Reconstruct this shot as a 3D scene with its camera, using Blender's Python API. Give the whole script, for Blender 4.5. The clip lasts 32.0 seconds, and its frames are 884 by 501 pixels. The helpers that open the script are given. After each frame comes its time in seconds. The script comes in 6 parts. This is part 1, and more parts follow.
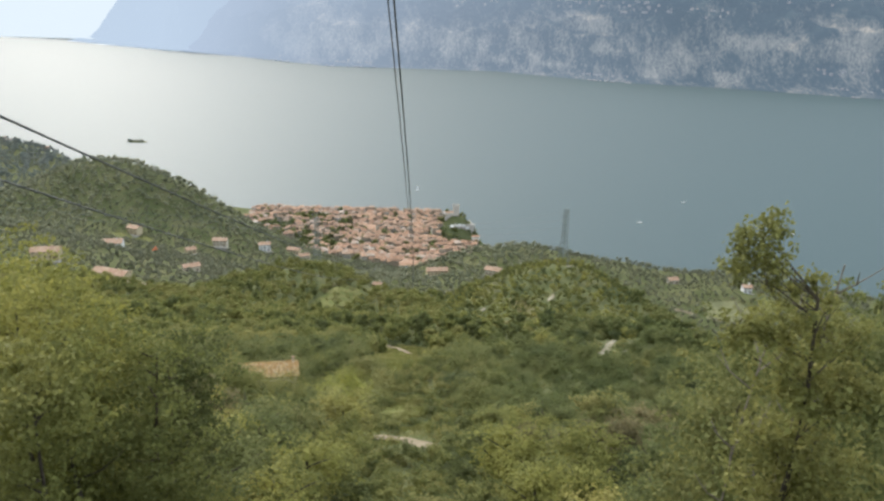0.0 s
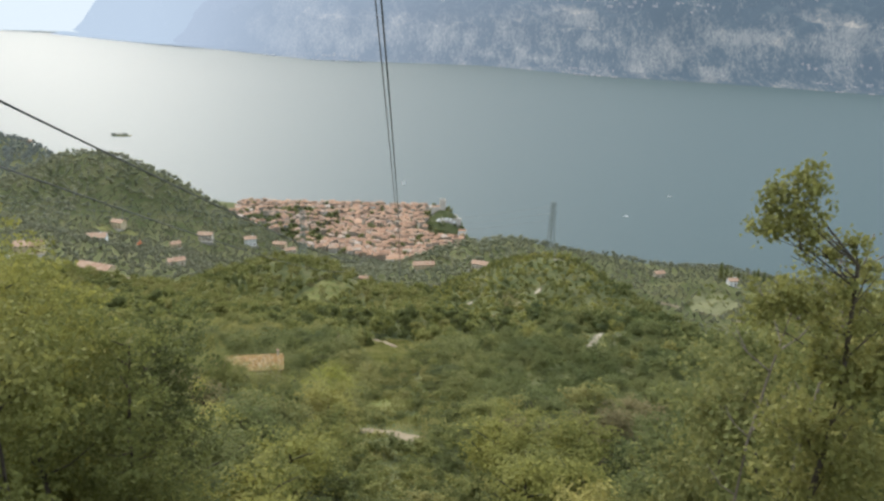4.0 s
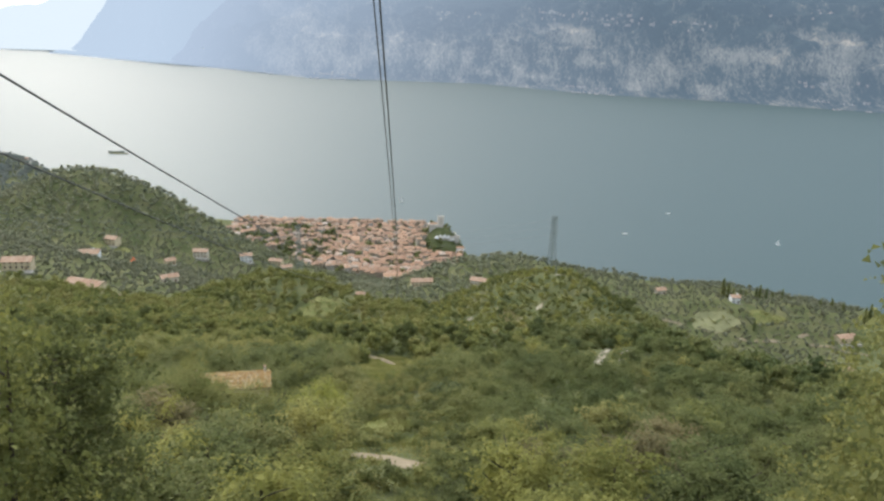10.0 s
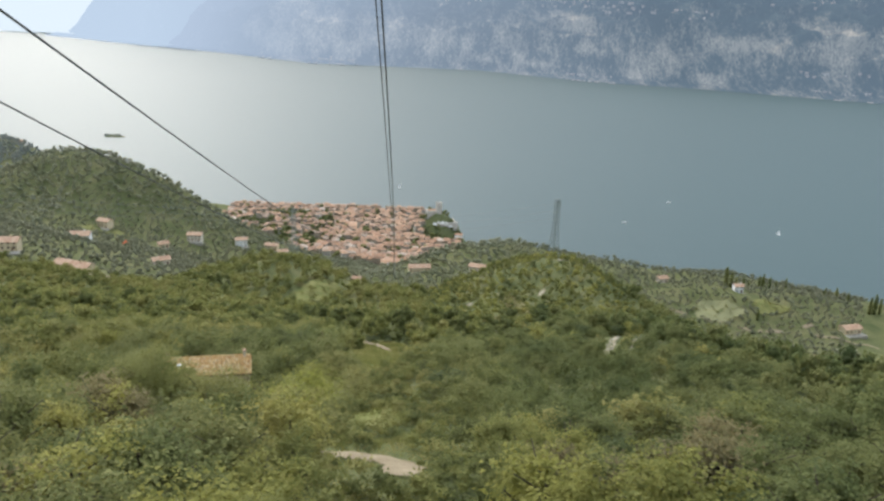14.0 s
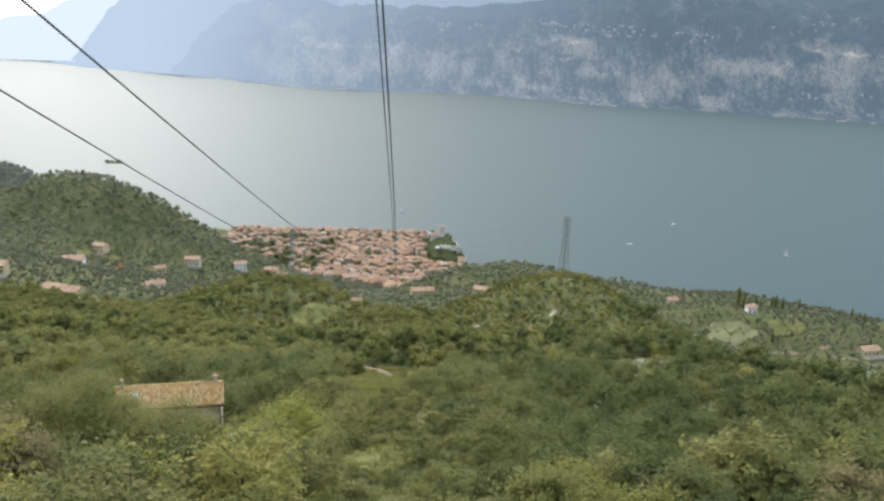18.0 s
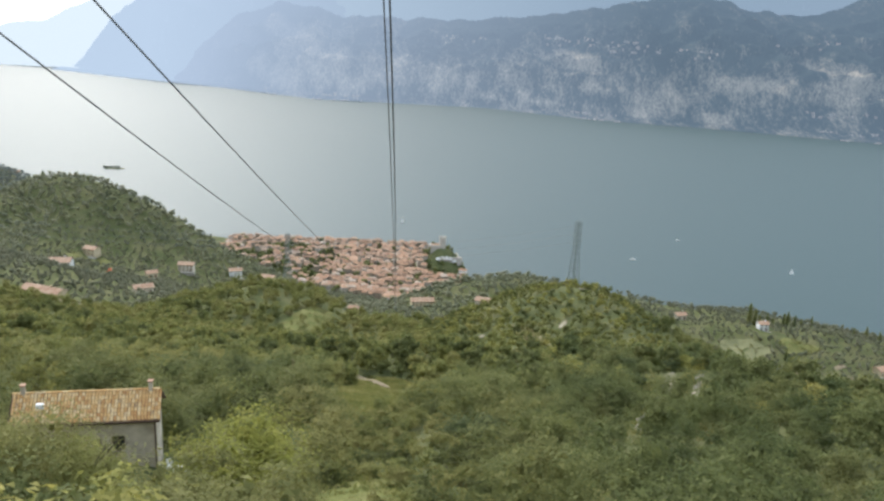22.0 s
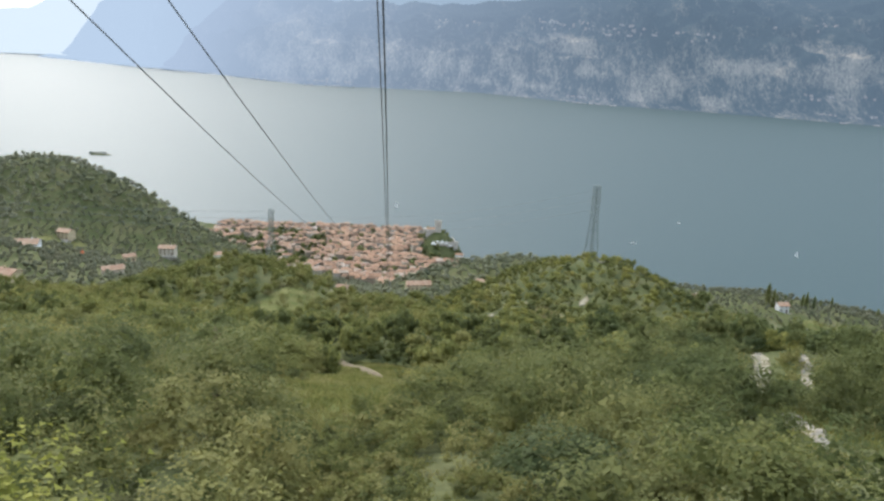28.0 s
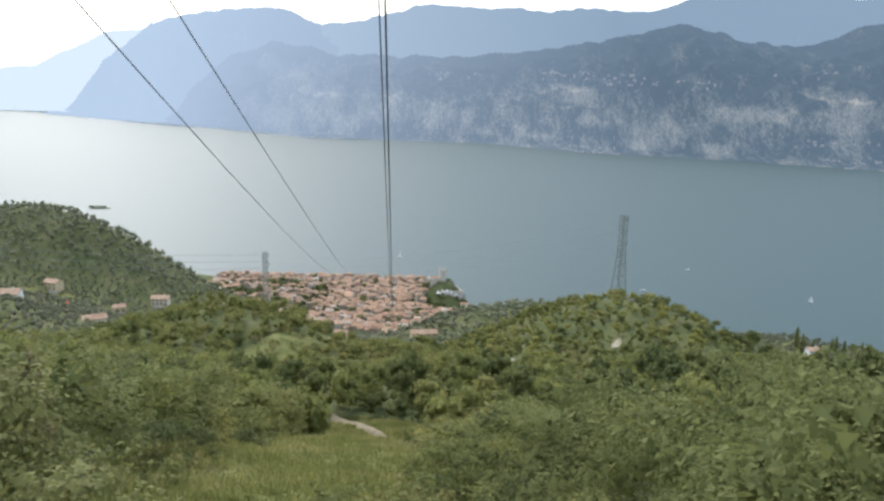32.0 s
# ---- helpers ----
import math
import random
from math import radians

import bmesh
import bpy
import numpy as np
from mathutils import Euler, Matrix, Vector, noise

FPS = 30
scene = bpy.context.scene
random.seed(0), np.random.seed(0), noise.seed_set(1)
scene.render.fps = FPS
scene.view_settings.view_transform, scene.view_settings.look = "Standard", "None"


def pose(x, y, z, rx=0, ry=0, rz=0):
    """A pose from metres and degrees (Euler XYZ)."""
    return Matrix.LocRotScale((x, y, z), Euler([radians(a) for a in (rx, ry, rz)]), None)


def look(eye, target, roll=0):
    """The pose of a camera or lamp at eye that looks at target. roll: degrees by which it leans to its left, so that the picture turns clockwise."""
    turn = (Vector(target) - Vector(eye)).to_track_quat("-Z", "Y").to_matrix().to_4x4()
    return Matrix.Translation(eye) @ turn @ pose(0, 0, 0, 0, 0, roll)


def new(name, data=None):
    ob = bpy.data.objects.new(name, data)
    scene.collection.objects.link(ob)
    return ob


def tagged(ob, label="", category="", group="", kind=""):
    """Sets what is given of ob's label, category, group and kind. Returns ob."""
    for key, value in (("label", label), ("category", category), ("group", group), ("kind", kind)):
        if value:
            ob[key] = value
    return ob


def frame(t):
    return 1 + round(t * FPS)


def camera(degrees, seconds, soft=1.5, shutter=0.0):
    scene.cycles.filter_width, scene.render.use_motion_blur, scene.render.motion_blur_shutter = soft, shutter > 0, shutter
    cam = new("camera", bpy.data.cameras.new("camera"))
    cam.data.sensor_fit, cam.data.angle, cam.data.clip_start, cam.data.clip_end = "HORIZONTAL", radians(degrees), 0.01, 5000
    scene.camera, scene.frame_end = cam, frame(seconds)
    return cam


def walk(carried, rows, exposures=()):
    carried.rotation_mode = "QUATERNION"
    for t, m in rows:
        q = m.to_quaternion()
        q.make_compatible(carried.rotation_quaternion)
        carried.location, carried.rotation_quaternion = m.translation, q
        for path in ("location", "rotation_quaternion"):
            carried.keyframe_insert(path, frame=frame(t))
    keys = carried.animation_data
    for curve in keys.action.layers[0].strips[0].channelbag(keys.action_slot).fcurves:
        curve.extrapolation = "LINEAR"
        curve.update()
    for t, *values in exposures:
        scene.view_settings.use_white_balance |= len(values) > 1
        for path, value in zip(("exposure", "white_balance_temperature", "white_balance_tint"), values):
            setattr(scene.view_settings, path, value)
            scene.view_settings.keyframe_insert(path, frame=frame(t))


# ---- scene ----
cam = camera(53.5, 32.0, soft=2.6)
PATH = [
    (0, (0.294, -0.992, 481.137), (0.33, 0.903, 480.498), 1.7),
    (0.5, (0.314, -0.634, 481.062), (0.352, 1.274, 480.463), 1.7),
    (1, (0.319, -0.443, 480.93), (0.339, 1.485, 480.4), 1.4),
    (1.5, (0.271, -0.311, 480.787), (0.325, 1.623, 480.277), 1.3),
    (2, (0.427, -0.078, 480.683), (0.479, 1.851, 480.158), 1.2),
    (2.5, (0.392, 0.072, 480.575), (0.423, 1.988, 480.0), 1.5),
    (3, (0.254, 0.087, 480.461), (0.332, 1.985, 479.835), 1.5),
    (3.5, (0.307, 0.214, 480.285), (0.375, 2.103, 479.633), 2.0),
    (5.5, (0.175, 2.356, 479.324), (0.238, 4.265, 478.73), 1.4),
    (6, (0.154, 3.158, 478.933), (0.224, 5.08, 478.382), 1.5),
    (6.5, (0.181, 4.097, 478.552), (0.233, 6.028, 478.033), 1.8),
    (7, (0.262, 4.793, 478.091), (0.331, 6.722, 477.566), 2.3),
    (7.5, (0.284, 5.34, 477.677), (0.351, 7.259, 477.119), 2.2),
    (8, (0.171, 5.665, 477.221), (0.223, 7.573, 476.623), 2.3),
    (8.5, (0.097, 6.581, 476.756), (0.172, 8.475, 476.117), 2.4),
    (9, (0.125, 7.679, 476.24), (0.2, 9.567, 475.585), 2.4),
    (9.5, (0.274, 8.773, 475.708), (0.354, 10.666, 475.068), 2.2),
    (10, (0.239, 10.156, 475.04), (0.31, 12.059, 474.43), 1.9),
    (10.5, (0.135, 11.752, 474.29), (0.201, 13.668, 473.722), 1.7),
    (11, (0.194, 13.571, 473.448), (0.263, 15.495, 472.908), 1.6),
    (11.5, (0.125, 15.235, 472.633), (0.191, 17.16, 472.097), 1.7),
    (12, (0.256, 16.791, 471.804), (0.33, 18.713, 471.256), 1.9),
    (12.5, (0.189, 18.288, 470.936), (0.264, 20.202, 470.359), 2.0),
    (13, (0.254, 19.772, 470.193), (0.33, 21.676, 469.586), 2.2),
    (13.5, (0.256, 21.362, 469.43), (0.314, 23.258, 468.795), 2.0),
    (14, (0.204, 23.074, 468.581), (0.281, 24.969, 467.945), 2.5),
    (14.5, (0.131, 24.845, 467.739), (0.19, 26.744, 467.113), 2.1),
    (15, (0.185, 26.835, 466.86), (0.244, 28.745, 466.27), 1.9),
    (15.5, (-0.002, 28.931, 465.924), (0.052, 30.851, 465.365), 1.9),
    (17.5, (0.054, 38.481, 461.225), (0.125, 40.393, 460.646), 2.1),
    (18, (0.094, 40.969, 460.037), (0.164, 42.882, 459.455), 2.0),
    (18.5, (0.143, 43.396, 458.746), (0.226, 45.303, 458.147), 2.2),
    (19, (0.035, 46.068, 457.461), (0.123, 47.978, 456.874), 2.6),
    (19.5, (-0.05, 48.655, 456.097), (0.021, 50.571, 455.53), 2.7),
    (20, (-0.119, 51.568, 454.992), (-0.073, 53.492, 454.449), 2.1),
    (20.5, (0.074, 54.225, 453.568), (0.141, 56.149, 453.028), 2.8),
    (21, (0.012, 57.159, 452.174), (0.087, 59.079, 451.62), 3.1),
    (21.5, (-0.059, 60.218, 450.761), (0.026, 62.136, 450.2), 3.1),
    (22, (-0.132, 63.213, 449.27), (-0.063, 65.134, 448.719), 3.0),
    (22.5, (-0.141, 66.408, 447.72), (-0.074, 68.326, 447.158), 2.8),
    (23, (-0.168, 69.468, 446.274), (-0.105, 71.385, 445.71), 2.8),
    (23.5, (-0.209, 72.634, 444.729), (-0.144, 74.553, 444.168), 2.5),
    (24, (-0.196, 75.843, 443.23), (-0.125, 77.755, 442.647), 2.4),
    (24.5, (-0.319, 79.166, 441.72), (-0.24, 81.077, 441.137), 2.4),
    (25, (-0.248, 82.474, 440.114), (-0.161, 84.386, 439.531), 2.5),
    (25.5, (-0.294, 86.056, 438.404), (-0.217, 87.971, 437.834), 2.4),
    (27.5, (-0.298, 101.746, 431.162), (-0.21, 103.664, 430.603), 2.8),
    (28, (-0.469, 105.504, 429.474), (-0.386, 107.418, 428.899), 2.7),
    (28.5, (-0.578, 109.537, 427.692), (-0.486, 111.444, 427.096), 3.0),
    (29, (-0.484, 113.697, 425.859), (-0.395, 115.602, 425.257), 2.9),
    (29.5, (-0.572, 117.752, 423.983), (-0.481, 119.66, 423.388), 2.8),
    (30, (-0.657, 121.915, 422.143), (-0.57, 123.832, 421.579), 2.5),
    (30.5, (-0.783, 126.085, 420.234), (-0.69, 128.011, 419.705), 2.5),
    (31, (-0.796, 130.173, 418.326), (-0.711, 132.108, 417.826), 2.3),
    (31.5, (-0.952, 134.494, 416.395), (-0.874, 136.433, 415.911), 2.1),
    (32, (-0.972, 138.511, 414.763), (-0.9, 140.456, 414.303), 1.9),
]
walk(cam, [(t, look(eye, target, roll)) for t, eye, target, roll in PATH],
     [(0, 0.64, 6550, 10), (12, 0.64, 6500, 10), (24, 0.62, 6330, 10), (32, 0.58, 6190, 10)])

# ---- world, sun ----
SUN_AZ, SUN_EL = -22.0, 36.0          # degrees from straight ahead (+y), to the left; height of the sun
world = bpy.data.worlds.new("world")
scene.world = world
world.use_nodes = True
wn = world.node_tree
sky = wn.nodes.new("ShaderNodeTexSky")
sky.sky_type = "NISHITA"
sky.sun_disc = False
sky.sun_elevation = radians(SUN_EL)
sky.sun_rotation = radians(SUN_AZ)
sky.air_density, sky.dust_density, sky.ozone_density = 1.0, 3.0, 1.0
veil = wn.nodes.new("ShaderNodeMix")                 # thin bright cloud and haze over the whole sky
veil.data_type = "RGBA"
veil.inputs["Factor"].default_value = 0.55
veil.inputs["B"].default_value = (8.3, 9.5, 10.7, 1)
wn.links.new(sky.outputs[0], veil.inputs["A"])
wn.nodes["Background"].inputs[1].default_value = 0.15
wn.links.new(veil.outputs["Result"], wn.nodes["Background"].inputs[0])
sun_data = bpy.data.lights.new("sun", "SUN")
sun_data.energy, sun_data.angle, sun_data.color = 2.5, radians(9), (1.0, 0.96, 0.89)
sun = new("sun", sun_data)
sx, sy = math.sin(radians(SUN_AZ)), math.cos(radians(SUN_AZ))
ce, se = math.cos(radians(SUN_EL)), math.sin(radians(SUN_EL))
sun.matrix_world = look((sx * ce * 900, sy * ce * 900, se * 900 + 300), (0, 0, 300))


# ---- materials ----
def mat(name, rough=0.8):
    m = bpy.data.materials.new(name)
    m.use_nodes = True
    b = m.node_tree.nodes["Principled BSDF"]
    b.inputs["Roughness"].default_value = rough
    b.inputs["Specular IOR Level"].default_value = 0.25 if rough < 0.9 else 0.04
    return m, m.node_tree, b


def ramp(nt, stops):
    r = nt.nodes.new("ShaderNodeValToRGB")
    while len(r.color_ramp.elements) < len(stops):
        r.color_ramp.elements.new(0.5)
    for e, (p, c) in zip(r.color_ramp.elements, stops):
        e.position, e.color = p, (*c, 1)
    return r


def noise_tex(nt, scale, detail=4, rough=0.55, coord="Object"):
    tc = nt.nodes.new("ShaderNodeTexCoord")
    n = nt.nodes.new("ShaderNodeTexNoise")
    n.inputs["Scale"].default_value, n.inputs["Detail"].default_value, n.inputs["Roughness"].default_value = scale, detail, rough
    nt.links.new(tc.outputs[coord], n.inputs["Vector"])
    return n


def mixrgb(nt, fac, a, b, kind="MIX"):
    m = nt.nodes.new("ShaderNodeMix")
    m.data_type, m.blend_type = "RGBA", kind
    for sock, v in ((m.inputs["Factor"], fac), (m.inputs["A"], a), (m.inputs["B"], b)):
        if isinstance(v, bpy.types.NodeSocket):
            nt.links.new(v, sock)
        elif isinstance(v, tuple):
            sock.default_value = (*v, 1)
        else:
            sock.default_value = v
    return m.outputs["Result"]


def speckled(name, stops, scale, rough=0.85, fine=None, bump=0.0):
    """A surface whose colour wanders between the stops, with a finer grain and relief."""
    m, nt, b = mat(name, rough)
    n = noise_tex(nt, scale)
    r = ramp(nt, stops)
    nt.links.new(n.outputs["Fac"], r.inputs[0])
    col = r.outputs[0]
    f = noise_tex(nt, fine or scale * 9, 3)
    g = ramp(nt, [(0.3, (0.72, 0.72, 0.72)), (0.7, (1.15, 1.15, 1.15))])
    nt.links.new(f.outputs["Fac"], g.inputs[0])
    col = mixrgb(nt, 1.0, col, g.outputs[0], "MULTIPLY")
    nt.links.new(col, b.inputs["Base Color"])
    if bump:
        bp = nt.nodes.new("ShaderNodeBump")
        bp.inputs["Strength"].default_value = 0.6
        bp.inputs["Distance"].default_value = bump
        nt.links.new(f.outputs["Fac"], bp.inputs["Height"])
        nt.links.new(bp.outputs[0], b.inputs["Normal"])
    return m


def foliage(name, dark, light, dry, spread=0.06):
    """Leaves: colour varies from tree to tree and from leaf to leaf, and light shines through."""
    m, nt, b = mat(name, 0.7)
    b.inputs["Specular IOR Level"].default_value = 0.08
    geo = nt.nodes.new("ShaderNodeNewGeometry")
    oi = nt.nodes.new("ShaderNodeObjectInfo")
    n = nt.nodes.new("ShaderNodeTexNoise")
    n.inputs["Scale"].default_value, n.inputs["Detail"].default_value = spread, 4
    nt.links.new(geo.outputs["Position"], n.inputs["Vector"])
    add = nt.nodes.new("ShaderNodeMath")
    add.operation = "MULTIPLY_ADD"
    nt.links.new(oi.outputs["Random"], add.inputs[0])
    add.inputs[1].default_value = 0.25
    nt.links.new(n.outputs["Fac"], add.inputs[2])
    own = nt.nodes.new("ShaderNodeAttribute")                       # each crown of a wood has a tone of its own
    own.attribute_name = "tone"
    sum_ = nt.nodes.new("ShaderNodeMath")
    sum_.operation = "ADD"
    nt.links.new(add.outputs[0], sum_.inputs[0])
    nt.links.new(own.outputs["Fac"], sum_.inputs[1])
    r = ramp(nt, [(0.36, dark), (0.6, light), (0.84, dry)])
    nt.links.new(sum_.outputs[0], r.inputs[0])
    g = ramp(nt, [(0.0, (0.78, 0.8, 0.78)), (1.0, (1.22, 1.2, 1.16))])
    nt.links.new(geo.outputs["Random Per Island"], g.inputs[0])
    col = mixrgb(nt, 1.0, r.outputs[0], g.outputs[0], "MULTIPLY")
    nt.links.new(col, b.inputs["Base Color"])
    tr = nt.nodes.new("ShaderNodeBsdfTranslucent")
    nt.links.new(col, tr.inputs[0])
    ms = nt.nodes.new("ShaderNodeMixShader")
    ms.inputs[0].default_value = 0.4
    nt.links.new(b.outputs[0], ms.inputs[1])
    nt.links.new(tr.outputs[0], ms.inputs[2])
    nt.links.new(ms.outputs[0], nt.nodes["Material Output"].inputs[0])
    return m


M_GROUND = speckled("scrub_ground", [(0.3, (0.062, 0.074, 0.03)), (0.5, (0.092, 0.1, 0.042)), (0.7, (0.125, 0.122, 0.06))], 0.06, 0.95, 1.3, 0.3)
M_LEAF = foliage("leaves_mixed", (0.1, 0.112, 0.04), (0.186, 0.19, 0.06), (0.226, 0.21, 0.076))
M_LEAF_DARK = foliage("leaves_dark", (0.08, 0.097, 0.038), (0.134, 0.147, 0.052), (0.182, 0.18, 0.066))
# dimness of the view's right side, put into the leaf colour
M_LEAF_DIMMED = foliage("leaves_dimmed", (0.064, 0.082, 0.032), (0.106, 0.122, 0.043), (0.148, 0.152, 0.056))
# distant haze is put into the next two leaf colours, paler and bluer
M_LEAF_HILL_HAZED = foliage("leaves_hill_hazed", (0.142, 0.158, 0.106), (0.2, 0.21, 0.135), (0.245, 0.243, 0.16), 0.02)
M_LEAF_SHORE_HAZED = foliage("leaves_shore_hazed", (0.14, 0.165, 0.155), (0.18, 0.2, 0.185), (0.22, 0.23, 0.21), 0.02)
M_LEAF_BROWN = foliage("leaves_brownish", (0.13, 0.112, 0.055), (0.178, 0.15, 0.07), (0.21, 0.175, 0.085))
M_NEEDLE = foliage("brown_needles", (0.17, 0.145, 0.085), (0.2, 0.165, 0.1), (0.24, 0.2, 0.12))
M_DRY = speckled("dry_grass", [(0.3, (0.13, 0.12, 0.055)), (0.5, (0.19, 0.17, 0.085)), (0.7, (0.27, 0.24, 0.15))], 0.35, 0.95, 2.5, 0.12)
M_DRY_LEAF = foliage("dry_grass_blades", (0.14, 0.135, 0.06), (0.21, 0.19, 0.09), (0.28, 0.24, 0.13), 0.1)
M_MEADOW_LEAF = foliage("meadow_blades", (0.13, 0.142, 0.045), (0.2, 0.2, 0.066), (0.28, 0.25, 0.11), 0.12)
M_OLIVE = foliage("leaves_olive", (0.125, 0.135, 0.09), (0.175, 0.18, 0.12), (0.205, 0.2, 0.135))
M_BARK = speckled("bark", [(0.3, (0.045, 0.037, 0.028)), (0.7, (0.11, 0.09, 0.07))], 1.5, 0.9)
M_STEEL = speckled("galvanised_steel", [(0.3, (0.15, 0.175, 0.155)), (0.7, (0.24, 0.265, 0.24))], 0.4, 0.6)
M_ROPE = speckled("steel_rope", [(0.3, (0.05, 0.05, 0.05)), (0.7, (0.1, 0.1, 0.1))], 3.0, 0.5)
M_PLASTER = speckled("plaster", [(0.3, (0.5, 0.43, 0.33)), (0.7, (0.6, 0.53, 0.42))], 0.25, 0.9, 0.9)
M_TILE = speckled("roof_tile", [(0.3, (0.28, 0.16, 0.1)), (0.5, (0.36, 0.23, 0.15)), (0.7, (0.42, 0.31, 0.22))], 0.3, 0.85)
M_ROCK = speckled("limestone", [(0.3, (0.2, 0.18, 0.14)), (0.7, (0.42, 0.385, 0.32))], 0.4, 0.9, 3.0, 0.2)


M_LEAF_FRESH = foliage("leaves_fresh", (0.155, 0.157, 0.044), (0.245, 0.237, 0.064), (0.278, 0.25, 0.08))
M_LEAF_YELLOW = foliage("leaves_yellow", (0.17, 0.18, 0.04), (0.265, 0.265, 0.06), (0.33, 0.31, 0.08), 0.6)
M_GRASS = speckled("meadow_grass", [(0.3, (0.09, 0.105, 0.034)), (0.5, (0.128, 0.133, 0.046)), (0.7, (0.172, 0.162, 0.07))], 0.25, 0.95, 2.5, 0.15)
M_STRAW = speckled("mown_field", [(0.3, (0.145, 0.148, 0.075)), (0.7, (0.2, 0.195, 0.105))], 0.1, 0.95, 2.0)
M_GRAVEL = speckled("gravel", [(0.3, (0.15, 0.12, 0.078)), (0.7, (0.26, 0.215, 0.148))], 0.5, 0.95, 6.0, 0.04)
M_SOIL = speckled("stony_soil", [(0.3, (0.13, 0.115, 0.07)), (0.5, (0.22, 0.195, 0.135)), (0.7, (0.38, 0.345, 0.275))], 0.7, 0.95, 3.0, 0.1)
M_DEADWOOD = speckled("dead_wood", [(0.3, (0.15, 0.125, 0.095)), (0.7, (0.24, 0.2, 0.16))], 2.0, 0.9)
M_WHITEWASH = speckled("whitewash", [(0.3, (0.68, 0.66, 0.62)), (0.7, (0.8, 0.79, 0.76))], 0.3, 0.8)
M_PLASTER_OCHRE = speckled("ochre_plaster", [(0.3, (0.48, 0.38, 0.24)), (0.7, (0.6, 0.5, 0.34))], 0.3, 0.9)
M_FARM = speckled("grey_plaster", [(0.3, (0.47, 0.39, 0.285)), (0.7, (0.56, 0.48, 0.365))], 0.5, 0.92, 0.9)
M_WOOD = speckled("brown_wood", [(0.3, (0.1, 0.06, 0.035)), (0.7, (0.17, 0.1, 0.06))], 1.5, 0.7)
M_WOOD_DARK = speckled("dark_brown_wood", [(0.3, (0.06, 0.035, 0.022)), (0.7, (0.11, 0.06, 0.04))], 1.5, 0.7)
M_CASTLE = speckled("castle_stone", [(0.3, (0.38, 0.35, 0.3)), (0.7, (0.52, 0.48, 0.42))], 0.1, 0.95, 0.8)
M_SHUTTER = speckled("shutters", [(0.3, (0.06, 0.07, 0.06)), (0.7, (0.12, 0.11, 0.09))], 0.1, 0.8)
M_ORANGE = speckled("orange_tarpaulin", [(0.3, (0.6, 0.13, 0.05)), (0.7, (0.7, 0.2, 0.08))], 0.5, 0.7)
M_WIRE = speckled("aluminium_wire", [(0.3, (0.2, 0.22, 0.22)), (0.7, (0.28, 0.3, 0.3))], 0.5, 0.6)


def each_its_own(name, stops, scale, rough=0.88):
    """Like speckled, but every object or loose piece has its own tone."""
    m, nt, b = mat(name, rough)
    oi, geo = nt.nodes.new("ShaderNodeObjectInfo"), nt.nodes.new("ShaderNodeNewGeometry")
    add = nt.nodes.new("ShaderNodeMath")
    add.operation = "ADD"
    nt.links.new(oi.outputs["Random"], add.inputs[0])
    nt.links.new(geo.outputs["Random Per Island"], add.inputs[1])
    fr = nt.nodes.new("ShaderNodeMath")
    fr.operation = "FRACT"
    nt.links.new(add.outputs[0], fr.inputs[0])
    r = ramp(nt, stops)
    nt.links.new(fr.outputs[0], r.inputs[0])
    f = noise_tex(nt, scale, 5)
    g = ramp(nt, [(0.3, (0.7, 0.68, 0.66)), (0.7, (1.18, 1.18, 1.18))])
    nt.links.new(f.outputs["Fac"], g.inputs[0])
    nt.links.new(mixrgb(nt, 1.0, r.outputs[0], g.outputs[0], "MULTIPLY"), b.inputs["Base Color"])
    return m


M_TILE_OLD = each_its_own("old_barrel_tile", [(0.0, (0.42, 0.22, 0.085)), (0.35, (0.52, 0.31, 0.125)), (0.65, (0.58, 0.385, 0.18)), (0.9, (0.62, 0.46, 0.26)), (1.0, (0.3, 0.19, 0.1))], 5.0)
M_TOWN_TILE = each_its_own("town_tile", [(0.0, (0.16, 0.095, 0.06)), (0.3, (0.26, 0.15, 0.09)), (0.65, (0.32, 0.195, 0.12)), (0.88, (0.25, 0.18, 0.13)), (1.0, (0.38, 0.32, 0.26))], 0.6)
M_TOWN_WALL = each_its_own("town_wall", [(0.0, (0.33, 0.27, 0.2)), (0.3, (0.4, 0.35, 0.28)), (0.6, (0.3, 0.23, 0.17)), (0.85, (0.5, 0.47, 0.42)), (1.0, (0.3, 0.25, 0.2))], 0.3)
M_GLASS = mat("window_glass", 0.08)[0]
M_GLASS.node_tree.nodes["Principled BSDF"].inputs["Base Color"].default_value = (0.02, 0.022, 0.025, 1)
M_GLASS.node_tree.nodes["Principled BSDF"].inputs["Specular IOR Level"].default_value = 0.5


def water_material():
    m, nt, b = mat("lake_water", 0.58)
    b.inputs["Base Color"].default_value = (0.039, 0.066, 0.068, 1)
    b.inputs["Specular IOR Level"].default_value = 0.22
    n = noise_tex(nt, 0.12, 6, 0.65)
    bp = nt.nodes.new("ShaderNodeBump")
    bp.inputs["Strength"].default_value, bp.inputs["Distance"].default_value = 0.5, 1.0
    nt.links.new(n.outputs["Fac"], bp.inputs["Height"])
    nt.links.new(bp.outputs[0], b.inputs["Normal"])
    return m


M_WATER = water_material()


